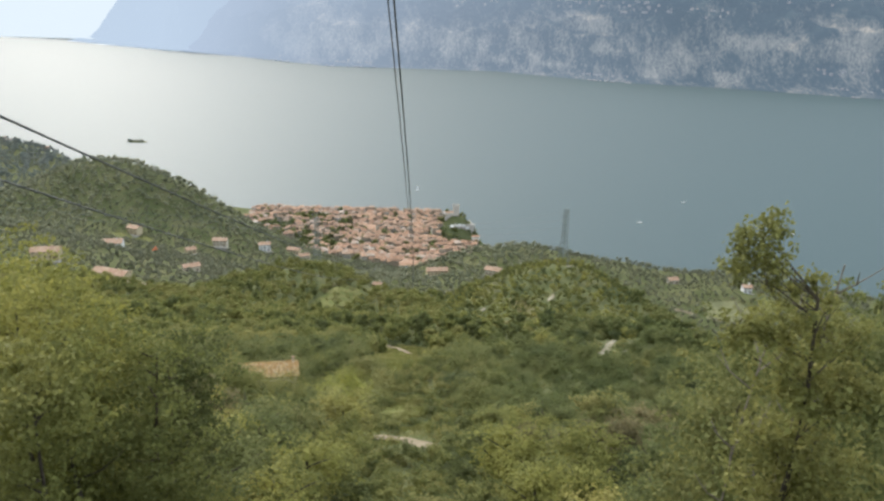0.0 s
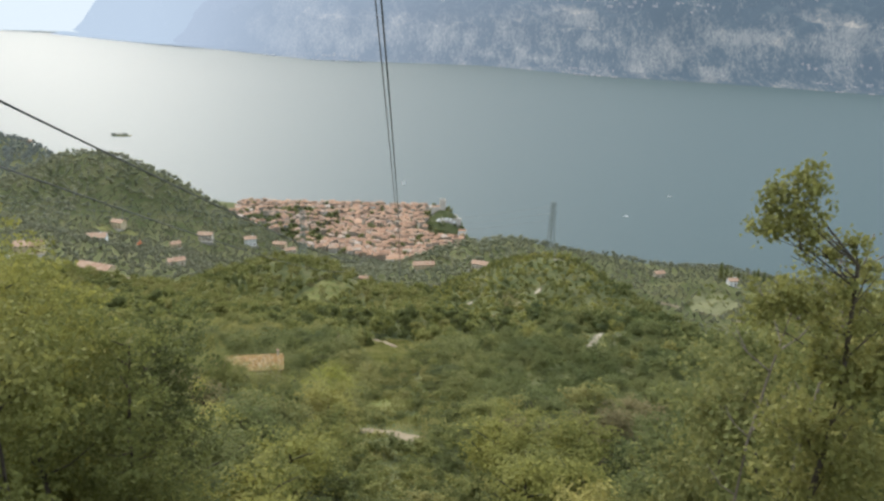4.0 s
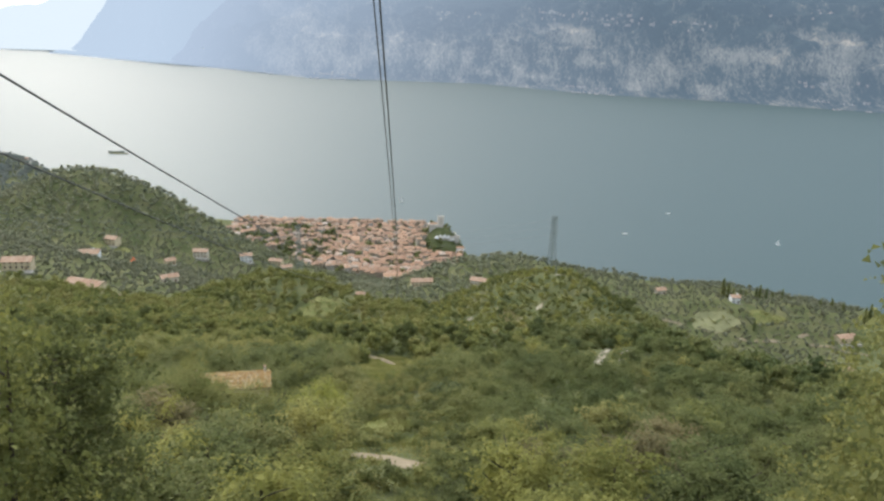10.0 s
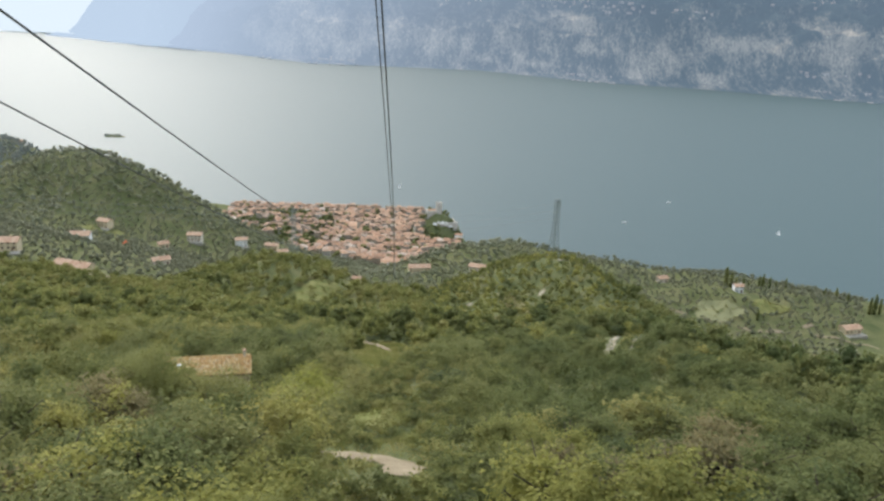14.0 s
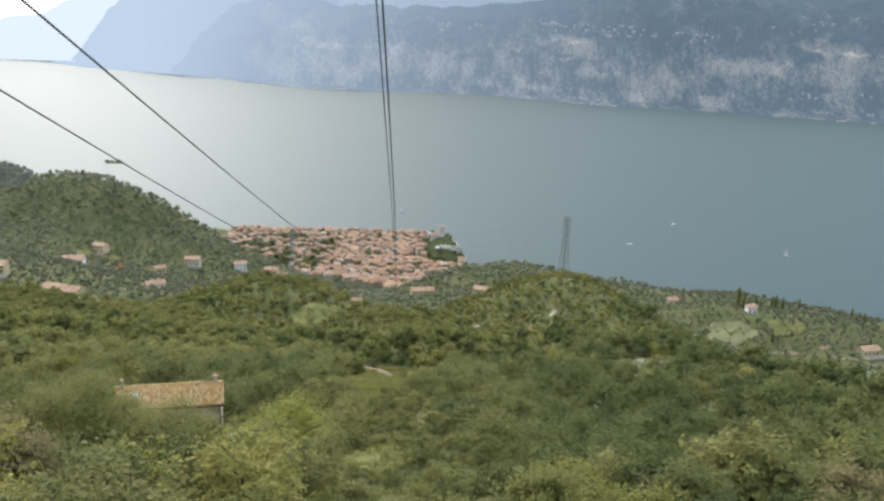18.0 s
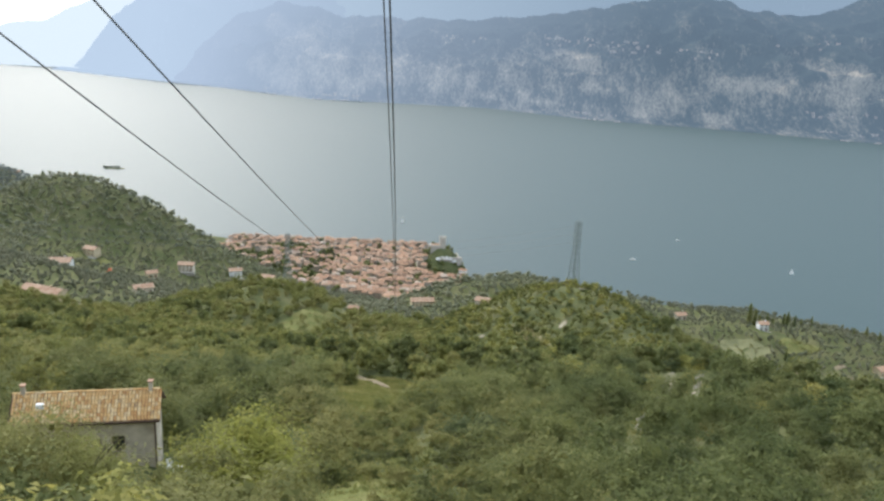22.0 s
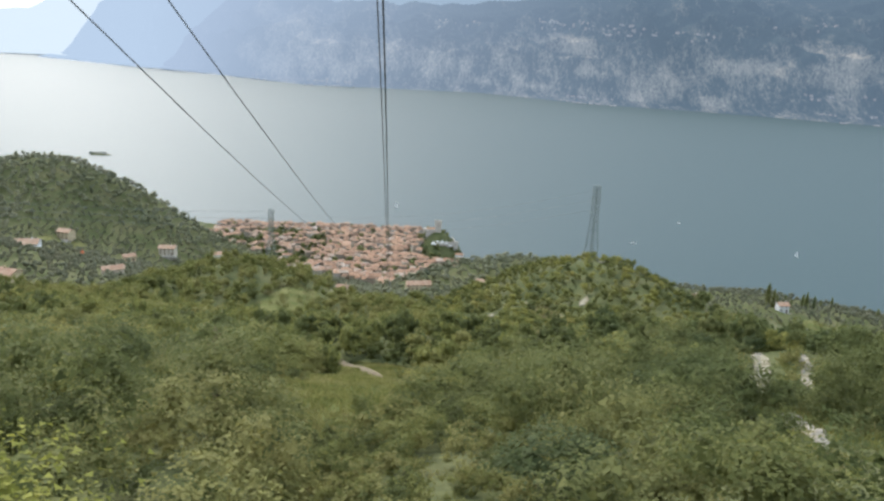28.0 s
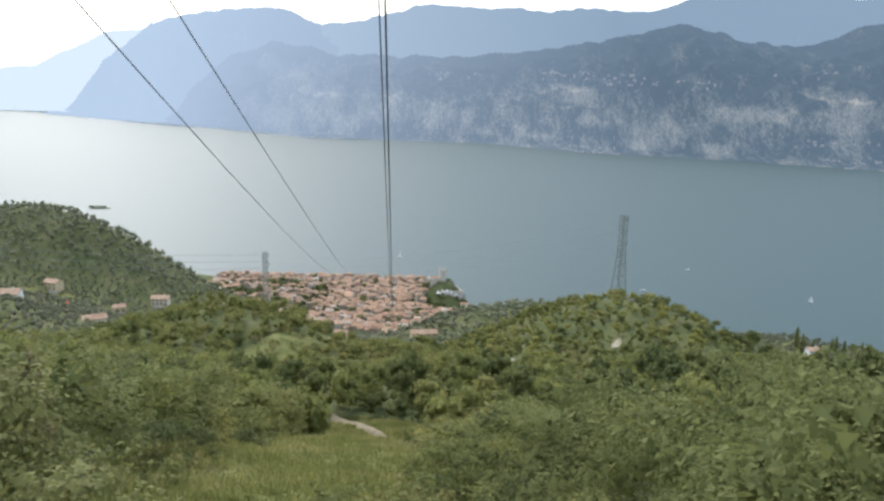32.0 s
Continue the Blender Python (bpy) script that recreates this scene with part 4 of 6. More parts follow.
forest("woodland", knoll[::3], RNG.uniform(0.45, 0.95, len(knoll[::3])), SCRUB, M_LEAF_FRESH, "light green scrub on the knoll under the pylon", tone=0.1)
knoll = [q for k, q in enumerate(knoll) if k % 3]
forest("woodland", knoll, RNG.uniform(0.45, 1.05, len(knoll)), SCRUB, M_LEAF, "green scrub oaks on the knoll under the pylon", tone=0.1)
forest("woodland", shady, RNG.uniform(0.65, 1.35, len(shady)), MID, M_LEAF_DARK, "woodland right of the knoll, side dimness put into its green")
forest("woodland", spots, RNG.uniform(0.65, 1.35, len(spots)), MID, M_LEAF, "dense green broadleaf woodland on the hills")
FAR_T = [crown(300 + k, 3, 1, 44, 6.8, 5.6, 0.5, core=0.8) for k in range(6)]
spots = planted(6.4, 512, 1160, lambda y: 0.55 * y, lambda x, y: in_view(x, y) and not cleared(x, y) and not olive_land(x, y), 0.5)
forest("woodland", spots, RNG.uniform(0.7, 1.3, len(spots)), FAR_T, M_LEAF_HILL_HAZED, "distant woods on the hills over the lake, greyed with painted haze", tone=0.08)
OLIVE = [crown(340 + k, 2, 1, 36, 5.6, 4.2, 0.42, core=0.8) for k in range(5)]
spots = planted(6.2, 430, 1130, lambda y: 0.55 * y, lambda x, y: in_view(x, y) and not cleared(x, y) and olive_land(x, y))
forest("olive_grove", spots, RNG.uniform(0.7, 1.35, len(spots)), OLIVE, M_OLIVE, "grey-green olive trees on terraces", "olive trees")
FAR_C = [crown(360 + k, 2, 1, 18, 6.6, 5.6, 0.9) for k in range(5)]
spots = scatter(1500, 1900, 2380, lambda y: 1250, lambda x, y: x < -860 and y < coast(x) - 10)
spots += scatter(1900, 1000, 2000, lambda y: 0.6 * y, lambda x, y: x < -480 and y > 1350 and x < -0.36 * y and y < coast(x) - 10)
forest("woodland", spots, RNG.uniform(1.3, 2.3, len(spots)), FAR_C, M_LEAF_SHORE_HAZED, "trees of a far headland by the water, haze in their colour")

spots = planted(9.0, -60, 300, lambda y: 150 + 0.3 * max(y, 0), lambda x, y: abs(x) > (9 if y < 24 else 11 + 0.51 * y) and not cleared(x, y))
forest("woodland", spots, RNG.uniform(0.8, 1.4, len(spots)), FAR_T, M_LEAF, "green woodland on the mountainside beside the cableway")

# cypresses
CYP = crown_mesh(crown(500, 9, 2, 420, 3.4, 13.0, 0.3, 0.02, True), M_LEAF_DARK)
CYP_TRUNK = trunk_mesh(501, 2.5, 0.6)
for x, y, s in ((270, 712, 1.5), (276, 716, 1.2), (291, 742, 0.75), (300, 748, 0.8), (306, 750, 0.6), (316, 752, 0.95), (321, 756, 1.05), (327, 755, 0.9), (334, 758, 0.7), (345, 762, 0.8), (303, 744, 0.6),
                (274, 648, 0.75), (386, 690, 1.3), (392, 694, 1.5), (398, 696, 1.2), (380, 716, 0.9), (372, 722, 1.0), (420, 716, 1.0), (366, 730, 0.8),
                (-365, 985, 0.6), (-358, 988, 0.7), (-352, 990, 0.65), (-346, 986, 0.6), (-228, 1000, 0.7), (-222, 1003, 0.8), (30, 1448, 1.2), (-40, 1330, 1.0), (-6, 1205, 1.1), (-14, 1200, 0.9), (-120, 1420, 1.0),
                (-170, 1330, 1.1), (-178, 1326, 1.2), (60, 1470, 0.8)):
    tree("cypress", x, y, s, CYP_TRUNK, CYP, "slender dark green cypress", "cypress", group="cypresses")

# town greenery
TOWN_PARKS = ((-215, 1560, 34, 20), (-165, 1525, 34, 17), (-64, 1447, 14, 15), (-100, 1364, 17, 12), (-31, 1300, 12, 14), (-20, 1215, 16, 16), (20, 1330, 14, 12), (-270, 1500, 30, 24), (22, 1470, 12, 16))
spots = [(x, y) for x, y in scatter(330, 1165, 1640, lambda y: 330, in_town)] + scatter(150, 1165, 1480, lambda y: 330, lambda x, y: in_town(x, y) and x < -130) + [(RNG.normal(-205, 45), RNG.normal(1380, 25)) for _ in range(60)]
for a, b, c, d in TOWN_PARKS:
    spots += [(a + RNG.uniform(-1, 1) * c, b + RNG.uniform(-1, 1) * d) for _ in range(int(c * d / 16))]
forest("town_trees", spots, RNG.uniform(1.3, 2.3, len(spots)), FAR_T, M_LEAF_DARK, "dark green garden trees between the houses", "trees")
spots = [(x, y) for x, y in scatter(75, 1385, 1480, lambda y: 95, lambda x, y: inside(x, y, 54, 1425, 34, 46) and not (33 < x < 78 and 1405 < y < 1437) and not inside(x, y, 46, 1450, 20, 16))]
forest("castle_trees", spots, RNG.uniform(0.6, 1.1, len(spots)), FAR_T, M_LEAF_DARK, "dark trees and ivy on the castle rock", "trees")

# big trees close to the start of the ride
def big_tree(name, x, y, top, width, leaves, leaf, material, seed, label, full=0.19):
    rng = np.random.RandomState(seed)
    z0 = float(ground(x, y)) - 0.2
    h = top - z0
    root = new(name)
    root.matrix_world = pose(x, y, z0)
    tagged(root, label, "tree", group="tall trees beside the start")
    bm = bmesh.new()
    bend = rng.normal(0, 0.03, 2)

    def axis(z):
        return np.array([bend[0] * z + 0.25 * math.sin(z * 0.5 + seed), bend[1] * z + 0.2 * math.cos(z * 0.6 + seed), z])
    limb(bm, [axis(z) for z in np.linspace(0, h * 0.97, 12)], 0.012 * h + 0.03, 0.02, 8)
    part("trunk", bm, M_BARK, root)
    ends = []
    for k in range(26):
        z = h * rng.uniform(0.04, 0.98)
        a = rng.uniform(0, 2 * math.pi)
        reach = width * 0.5 * rng.uniform(0.5, 1.0) * (1.15 - 0.75 * z / h)
        b = axis(z)
        e = b + (reach * math.cos(a), reach * math.sin(a), reach * rng.uniform(0.25, 0.8))
        m = (b + e) / 2 + (0, 0, -0.1 * reach)
        bm = bmesh.new()
        limb(bm, [b, m, e], 0.05, 0.012, 5)
        part("branch", bm, M_BARK, root)
        ends += [e, m * 0.4 + e * 0.6]
    ends += [axis(h * u) + rng.normal(0, 0.3, 3) for u in np.linspace(0.3, 0.98, 9)]
    ends = np.array(ends)
    d = rng.normal(0, 1, (leaves, 3))
    tips = ends[rng.randint(0, len(ends), leaves // 22)]
    tips = tips + rng.normal(0, 0.55, tips.shape) * width * full
    p = tips[rng.randint(0, len(tips), leaves)] + rng.normal(0, 1, (leaves, 3)) * (0.24, 0.24, 0.11)
    d[:, 2] += 0.8
    q = sprays(rng, p, d, leaf, 0.9).reshape(-1, 3)
    ob = mesh_object("crown", q, np.arange(len(q)).reshape(-1, 3), material, root)
    return root


def lopsided_oak(x, y, fork, lobes, material, label):
    """A slim tree whose crown is a handful of separate leafy lobes: across, along, height, radius, leaves."""
    rng = np.random.RandomState(64)
    z0 = float(ground(x, y)) - 0.2
    root = new("young_oak")
    root.matrix_world = pose(x, y, z0)
    tagged(root, label, "tree", group="tall trees beside the start")

    def axis(z):
        return Vector((0.16 * math.sin(z * 0.5), 0.12 * math.cos(z * 0.6), z))
    bm = bmesh.new()
    limb(bm, [axis(z) for z in np.linspace(0, fork - z0, 12)], 0.12, 0.03, 8)
    part("trunk", bm, M_BARK, root)
    leaves = []
    for dx, dy, lz, r, n in lobes:
        c = Vector((dx, dy, lz - z0))
        b = axis(min(max(c.z - 0.35 - 0.45 * abs(dx), 0.5), fork - z0))
        for k in range(2):
            e = c + Vector(rng.normal(0, 0.45 * r, 3))
            m = b.lerp(e, 0.5) + Vector((0, 0, -0.1 * r))
            bm = bmesh.new()
            limb(bm, [b, m, e], 0.016 if k == 0 else 0.009, 0.004, 5)
            limb(bm, [m.lerp(e, 0.4), m.lerp(e, 0.7) + Vector(rng.normal(0, 0.35 * r, 3))], 0.01, 0.004, 4)
            part("branch", bm, M_BARK, root)
        twigs = np.array(c) + rng.normal(0, 0.42, (max(int(n / 16), 6), 3)) * r * np.array([1.1, 1.0, 0.85])
        n = int(n * 1.5)
        p = twigs[rng.randint(0, len(twigs), n)] + rng.normal(0, 0.06 + 0.05 * r, (n, 3))
        leaves.append(sprays(rng, p, rng.normal(0, 1, p.shape) + (0, 0, 0.6), 0.05 if r < 0.6 else 0.06, 0.5))
    q = np.concatenate(leaves).reshape(-1, 3)
    mesh_object("crown", q, np.arange(len(q)).reshape(-1, 3), material, root)


lopsided_oak(6.6, 12.3, 476.0, ((-1.0, 0.0, 476.85, 0.42, 330), (-0.75, 0.1, 477.2, 0.3, 200), (-1.35, -0.1, 476.6, 0.3, 200), (-0.7, 0.0, 476.45, 0.34, 240), (-1.2, 0.1, 477.0, 0.22, 90), (0.0, 0.0, 476.3, 0.24, 90), (-0.3, 0.1, 476.1, 0.3, 150), (0.35, 0.1, 475.9, 0.26, 90),
              (-0.6, 0.0, 475.5, 0.5, 500), (0.2, 0.1, 475.2, 0.55, 600), (-1.0, 0.2, 475.2, 0.4, 300), (0.9, 0.2, 475.3, 0.5, 400), (0.1, 0.0, 474.3, 0.7, 900), (0.9, 0.2, 474.2, 0.75, 1000), (-0.1, 0.1, 473.2, 0.8, 1100),
              (0.8, 0.1, 472.7, 0.9, 1200), (0.1, 0.0, 471.9, 1.0, 1400), (1.0, 0.2, 471.2, 1.0, 1400), (0.3, 0.0, 470.2, 1.1, 1500)), M_LEAF, "slim tall oak with a thin uneven crown of light green leaves")
for k, (x, y, top, w, mt) in enumerate(((11.6, 22, 470.4, 5.0, M_LEAF_DARK), (10.4, 18.0, 471.4, 4.0, M_LEAF_DARK), (16.8, 36, 465.4, 6.5, M_LEAF), (12.8, 27, 467.4, 5.5, M_LEAF), (8.9, 22.5, 468.6, 4.2, M_LEAF_DARK), (10.4, 25, 468.3, 5.0, M_LEAF_DARK), (14.5, 25, 469.4, 5.4, M_LEAF_DARK), (9.2, 18.8, 469.0, 3.4, M_LEAF_DARK), (13.2, 20.5, 471.2, 4.4, M_LEAF_DARK))):
    big_tree("young_oak", x, y, top, w, 13000, 0.1, mt, 22 + k, "leafy tree with a dense green crown", 0.25)
for k, (x, y, top, w) in enumerate(((-13.6, 30, 466.0, 6), (-15.6, 31, 468.2, 6), (-11.2, 33, 465.0, 5.5), (-17.5, 37, 466.5, 7), (-13.0, 40, 461.8, 6), (-19.0, 42, 464.5, 7), (-13.2, 25.5, 467.2, 5), (-15.5, 34, 466.0, 6.5))):
    big_tree("hop_hornbeam", x, y, top, w, 14000, 0.11, M_LEAF_FRESH if k % 2 else M_LEAF, 30 + k, "tall green tree with a dense shady crown", 0.3)


def dead_tree(x, y, top, seed):
    rng = np.random.RandomState(seed)
    z0 = float(ground(x, y))
    h = top - z0
    root = new("dead_tree")
    root.matrix_world = pose(x, y, z0)
    tagged(root, "bare dead tree with pale twisted branches", "tree")
    bm = bmesh.new()
    limb(bm, [(0.3 * math.sin(0.4 * z), 0.2 * math.cos(0.5 * z), z) for z in np.linspace(-0.3, h, 12)], 0.1, 0.015, 7)
    part("trunk", bm, M_DEADWOOD, root)
    for k in range(14):
        z = h * rng.uniform(0.35, 0.97)
        a = rng.uniform(0, 2 * math.pi)
        r = rng.uniform(0.5, 1.4)
        b = Vector((0.3 * math.sin(0.4 * z), 0.2 * math.cos(0.5 * z), z))
        m = b + Vector((r * 0.5 * math.cos(a), r * 0.5 * math.sin(a), 0.2 + 0.2 * r))
        e = m + Vector((r * 0.5 * math.cos(a + 0.6), r * 0.5 * math.sin(a + 0.6), 0.5 * r))
        bm = bmesh.new()
        limb(bm, [b, m, e], 0.022, 0.006, 5)
        limb(bm, [m, m + Vector((r * 0.3 * math.cos(a - 0.9), r * 0.3 * math.sin(a - 0.9), 0.4 * r))], 0.02, 0.006, 5)
        part("branch", bm, M_DEADWOOD, root)


def dying_conifer(x, y, height):
    root = new("dying_conifer")
    root.matrix_world = pose(x, y, float(ground(x, y)) - 0.2)
    tagged(root, "tall dying conifer with brown needles among green trees", "tree")
    bm = bmesh.new()
    limb(bm, [(0.1 * math.sin(z), 0.0, z) for z in np.linspace(0, height, 8)], 0.16, 0.02, 7)
    part("trunk", bm, M_BARK, root)
    rng = np.random.RandomState(88)
    pts = []
    for k in range(46):
        z = height * (0.2 + 0.78 * k / 46)
        a, r = k * 2.4, (1.0 - k / 50) * height * 0.27 * rng.uniform(0.5, 1.2)
        e = Vector((r * math.cos(a), r * math.sin(a), z - 0.12 * r))
        bm = bmesh.new()
        limb(bm, [(0, 0, z), tuple(e * 0.55 + Vector((0, 0, 0.45 * z + 0.1 * r))), tuple(e)], 0.03, 0.008, 4)
        part("branch", bm, M_BARK, root)
        u = rng.uniform(0.25, 1.0, (34, 1))
        pts.append(np.array((0, 0, z)) * (1 - u) + np.array(e) * u + rng.normal(0, 0.14, (34, 3)))
    p = np.concatenate(pts)
    q = sprays(rng, p, rng.normal(0, 1, p.shape), 0.11, 0.5).reshape(-1, 3)
    mesh_object("crown", q, np.arange(len(q)).reshape(-1, 3), M_NEEDLE, root)


dying_conifer(-15.2, 170, 6.6)
dead_tree(7.5, 16.0, 473.7, 5)
dead_tree(8.7, 16.2, 475.3, 6)

# a round yellow-green tree beside the stone house
WALNUT = crown_mesh(crown(51, 30, 1, 12000, 11.0, 6.6, 0.13, hollow=True), M_LEAF_YELLOW)
tree("walnut_tree", -12.6, 123.5, 1.0, NEAR_TRUNKS[0], WALNUT, "broad yellow-green tree beside the farmhouse")
big_tree("walnut_tree", -33.5, 137.5, 415.5, 5.5, 2500, 0.2, M_LEAF, 52, "small spreading tree behind the farmhouse")


# ---- open ground ----
def patch(name, x0, y0, rx, ry, turn, material, label, lift):
    c, s = math.cos(radians(turn)), math.sin(radians(turn))
    rs, ns = 10, 40
    v = [(x0, y0)]
    for i in range(1, rs + 1):
        for k in range(ns):
            a = 2 * math.pi * k / ns
            w = 1 + 0.14 * math.sin(3 * a + x0) + 0.1 * math.sin(5 * a + y0) + 0.06 * math.sin(11 * a)
            u, q = rx * w * i / rs * math.cos(a), ry * w * i / rs * math.sin(a)
            v.append((x0 + u * c - q * s, y0 + u * s + q * c))
    v = np.array(v)
    z = ground(v[:, 0], v[:, 1]) + lift
    f = [(0, 1 + k, 1 + (k + 1) % ns) for k in range(ns)]
    for i in range(rs - 1):
        for k in range(ns):
            a, b = 1 + i * ns + k, 1 + i * ns + (k + 1) % ns
            f += [(a, a + ns, b + ns), (a, b + ns, b)]
    ob = mesh_object(name, np.column_stack([v, z]), np.array(f), material, smooth=True)
    tagged(ob, label, "meadow", kind="structure")


for n, x0, y0, rx, ry, t in CLEARINGS:
    patch("meadow", x0, y0, rx, ry, t, M_STRAW if n == "field" else M_DRY if n in ("knoll_grass", "shoulder_grass") else M_GRASS, "pale mown field" if n == "field" else "open grassy clearing in the woods", 0.12 if y0 < 300 else 0.5)


def track(points, width, label, bank=0.0):
    pts = [Vector((x, y, 0)) for x, y in points]
    fine = []
    for i in range(len(pts) - 1):
        a, b, c, d = pts[max(i - 1, 0)], pts[i], pts[i + 1], pts[min(i + 2, len(pts) - 1)]
        for k in range(8):
            t = k / 8
            fine.append(0.5 * (2 * b + (c - a) * t + (2 * a - 5 * b + 4 * c - d) * t * t + (3 * b - a - 3 * c + d) * t ** 3))
    fine.append(pts[-1])
    v = []
    for i, q in enumerate(fine):
        d = (fine[min(i + 1, len(fine) - 1)] - fine[max(i - 1, 0)]).normalized()
        side = Vector((-d.y, d.x, 0))
        for s in (-1, -0.4, 0.4, 1):
            e = q + side * s * width / 2 * (1 + 0.15 * math.sin(i * 1.3 + s))
            v.append((e.x, e.y, float(ground(e.x, e.y)) + (0.2 if abs(s) < 0.9 else 0.13) + bank * (s + 1) / 2))
    f = [(4 * i + k, 4 * i + k + 1, 4 * i + k + 5, 4 * i + k + 4) for i in range(len(fine) - 1) for k in range(3)]
    ob = mesh_object("road", v, f, M_GRAVEL, smooth=True)
    tagged(ob, label, "track", kind="structure")


for pts, w in zip(TRACKS, (3.0, 1.2)):
    track(pts, w, "pale gravel forest road" if w > 2 else "narrow pale footpath with a stony bank through the meadow", 0.0 if w > 2 else 0.55)
track(((205, 664), (225, 657), (250, 646), (268, 636), (290, 632), (315, 640)), 4.5, "pale gravel road with a stone wall on the terraces")
track(((310, 625), (330, 618), (345, 612), (372, 606)), 3.5, "pale gravel road on the terraces")
track(((-200, 480), (-170, 505), (-150, 490), (-120, 470)), 4.0, "pale road in the village")


def tufts(seed, n, width, height):
    """A clump of grass blades: corners and triangles."""
    rng = np.random.RandomState(seed)
    b = rng.normal(0, width, (n, 2))
    a = rng.uniform(0, 6.28, n)
    lean = rng.normal(0, 0.35, (n, 2)) * height
    h = height * rng.uniform(0.5, 1.2, n)
    w = 0.07
    p0 = np.column_stack([b[:, 0] - w * np.cos(a), b[:, 1] - w * np.sin(a), np.zeros(n)])
    p1 = np.column_stack([b[:, 0] + w * np.cos(a), b[:, 1] + w * np.sin(a), np.zeros(n)])
    p2 = np.column_stack([b[:, 0] + lean[:, 0], b[:, 1] + lean[:, 1], h])
    v = np.stack([p0, p1, p2], 1).reshape(-1, 3)
    return v, np.arange(len(v)).reshape(-1, 3)


TUFT = [tufts(600 + k, 26, 0.45, 0.45) for k in range(5)]
spots = scatter(5200, 140, 262, lambda y: 17, lambda x, y: inside(x, y, -6.5, 204, 10.5, 60)) + scatter(900, 60, 140, lambda y: 9, lambda x, y: True)
spots = [q for q in spots if not beside_track(*q, 2.3 if q[1] < 100 else 0.9)]
spots += scatter(3400, 118, 216, lambda y: 46, lambda x, y: not (-32.5 < x < -16 and 120 < y < 134.5))
spots += [q for q in scatter(1100, 226, 270, lambda y: 16, lambda x, y: inside(x, y, -5.2, 247, 8.5, 22, 8)) if not beside_track(*q, 1.1)]
spots += scatter(1500, 130, 222, lambda y: 60, lambda x, y: inside(x, y, 40, 188, 40, 8, 68) and not any(inside(x, y, a, b, rx, ry + 0.4, tn) for a, b, rx, ry, tn in ROCKS[:3]))
open_ground = [(x0 + RNG.uniform(-1, 1) * rx, y0 + RNG.uniform(-1, 1) * ry) for n, x0, y0, rx, ry, tn in CLEARINGS if y0 > 280 for _ in range(90)]
forest("meadow_grass", open_ground, RNG.uniform(1.0, 2.6, len(open_ground)), TUFT, M_DRY_LEAF, "dry uneven grass of the clearings on the hills", "grass", 0.0)
forest("meadow_grass", spots, RNG.uniform(0.35, 1.1, len(spots)), TUFT, M_MEADOW_LEAF, "tall uneven meadow grass in the clearings", "grass", 0.0, 0.12)


# ---- rocks ----
def boulder(x, y, size, seed, flat=0.7):
    rng = np.random.RandomState(seed)
    bv, bf = BALLS[3 if size > 1.2 else 2]
    v = bv.copy()
    for k in range(9):
        n = rng.normal(0, 1, 3)
        n /= np.linalg.norm(n)
        h = v @ n
        v -= np.outer(np.maximum(h - rng.uniform(0.45, 0.8), 0), n)
    v *= (1 + 0.05 * rng.normal(0, 1, (len(v), 1)))
    v *= size * np.array([rng.uniform(0.7, 1.3), rng.uniform(0.7, 1.3), flat])
    z = float(ground(x, y)) + 0.12 * size
    a = rng.uniform(0, 6.3)
    c, s = math.cos(a), math.sin(a)
    v = np.column_stack([v[:, 0] * c - v[:, 1] * s, v[:, 0] * s + v[:, 1] * c, v[:, 2]])
    ob = mesh_object("boulder", v, bf, M_ROCK)
    ob.matrix_world = pose(x, y, z)
    tagged(ob, "pale weathered limestone boulder on the slope", "rock", group="limestone outcrops")


rk = np.random.RandomState(77)
for gx, gy, rx, ry, tn in ROCKS:
    patch("bare_soil", gx, gy, rx * 0.95, ry * 0.8, tn, M_SOIL, "bare stony soil", 0.16 if gy < 300 else 0.4)
    c, s_ = math.cos(radians(tn)), math.sin(radians(tn))
    for k in range(44 if gy < 250 else 9):
        a, r = rk.uniform(0, 6.28), math.sqrt(rk.rand())
        u, v = rx * 0.92 * r * math.cos(a), ry * 0.85 * r * math.sin(a)
        boulder(gx + u * c - v * s_, gy + u * s_ + v * c, rk.uniform(0.14, 0.6) * (1.0 if gy < 250 else 0.9), 700 + k + int(gx * 10))


# ---- houses ----
def window_part(root, x, y, z, w, h, face, material=None):
    """A window with frame and dark pane in a wall that faces -y (face 0) or +x (face 1)."""
    t = 0.06
    bm = bmesh.new()
    for a0, a1, b0, b1 in ((-w / 2 - t, w / 2 + t, -t, 0), (-w / 2 - t, w / 2 + t, h, h + t), (-w / 2 - t, -w / 2, 0, h), (w / 2, w / 2 + t, 0, h), (-0.03, 0.03, 0, h)):
        add_box(bm, a0, a1, -0.05, 0.03, b0, b1)
    fr = part("window", bm, material or M_WOOD, root)
    fr.matrix_local = pose(x, y, z, 0, 0, 90 * face)
    part("pane", box(-w / 2, w / 2, -0.012, 0.02, 0, h), M_GLASS, fr)
    return fr


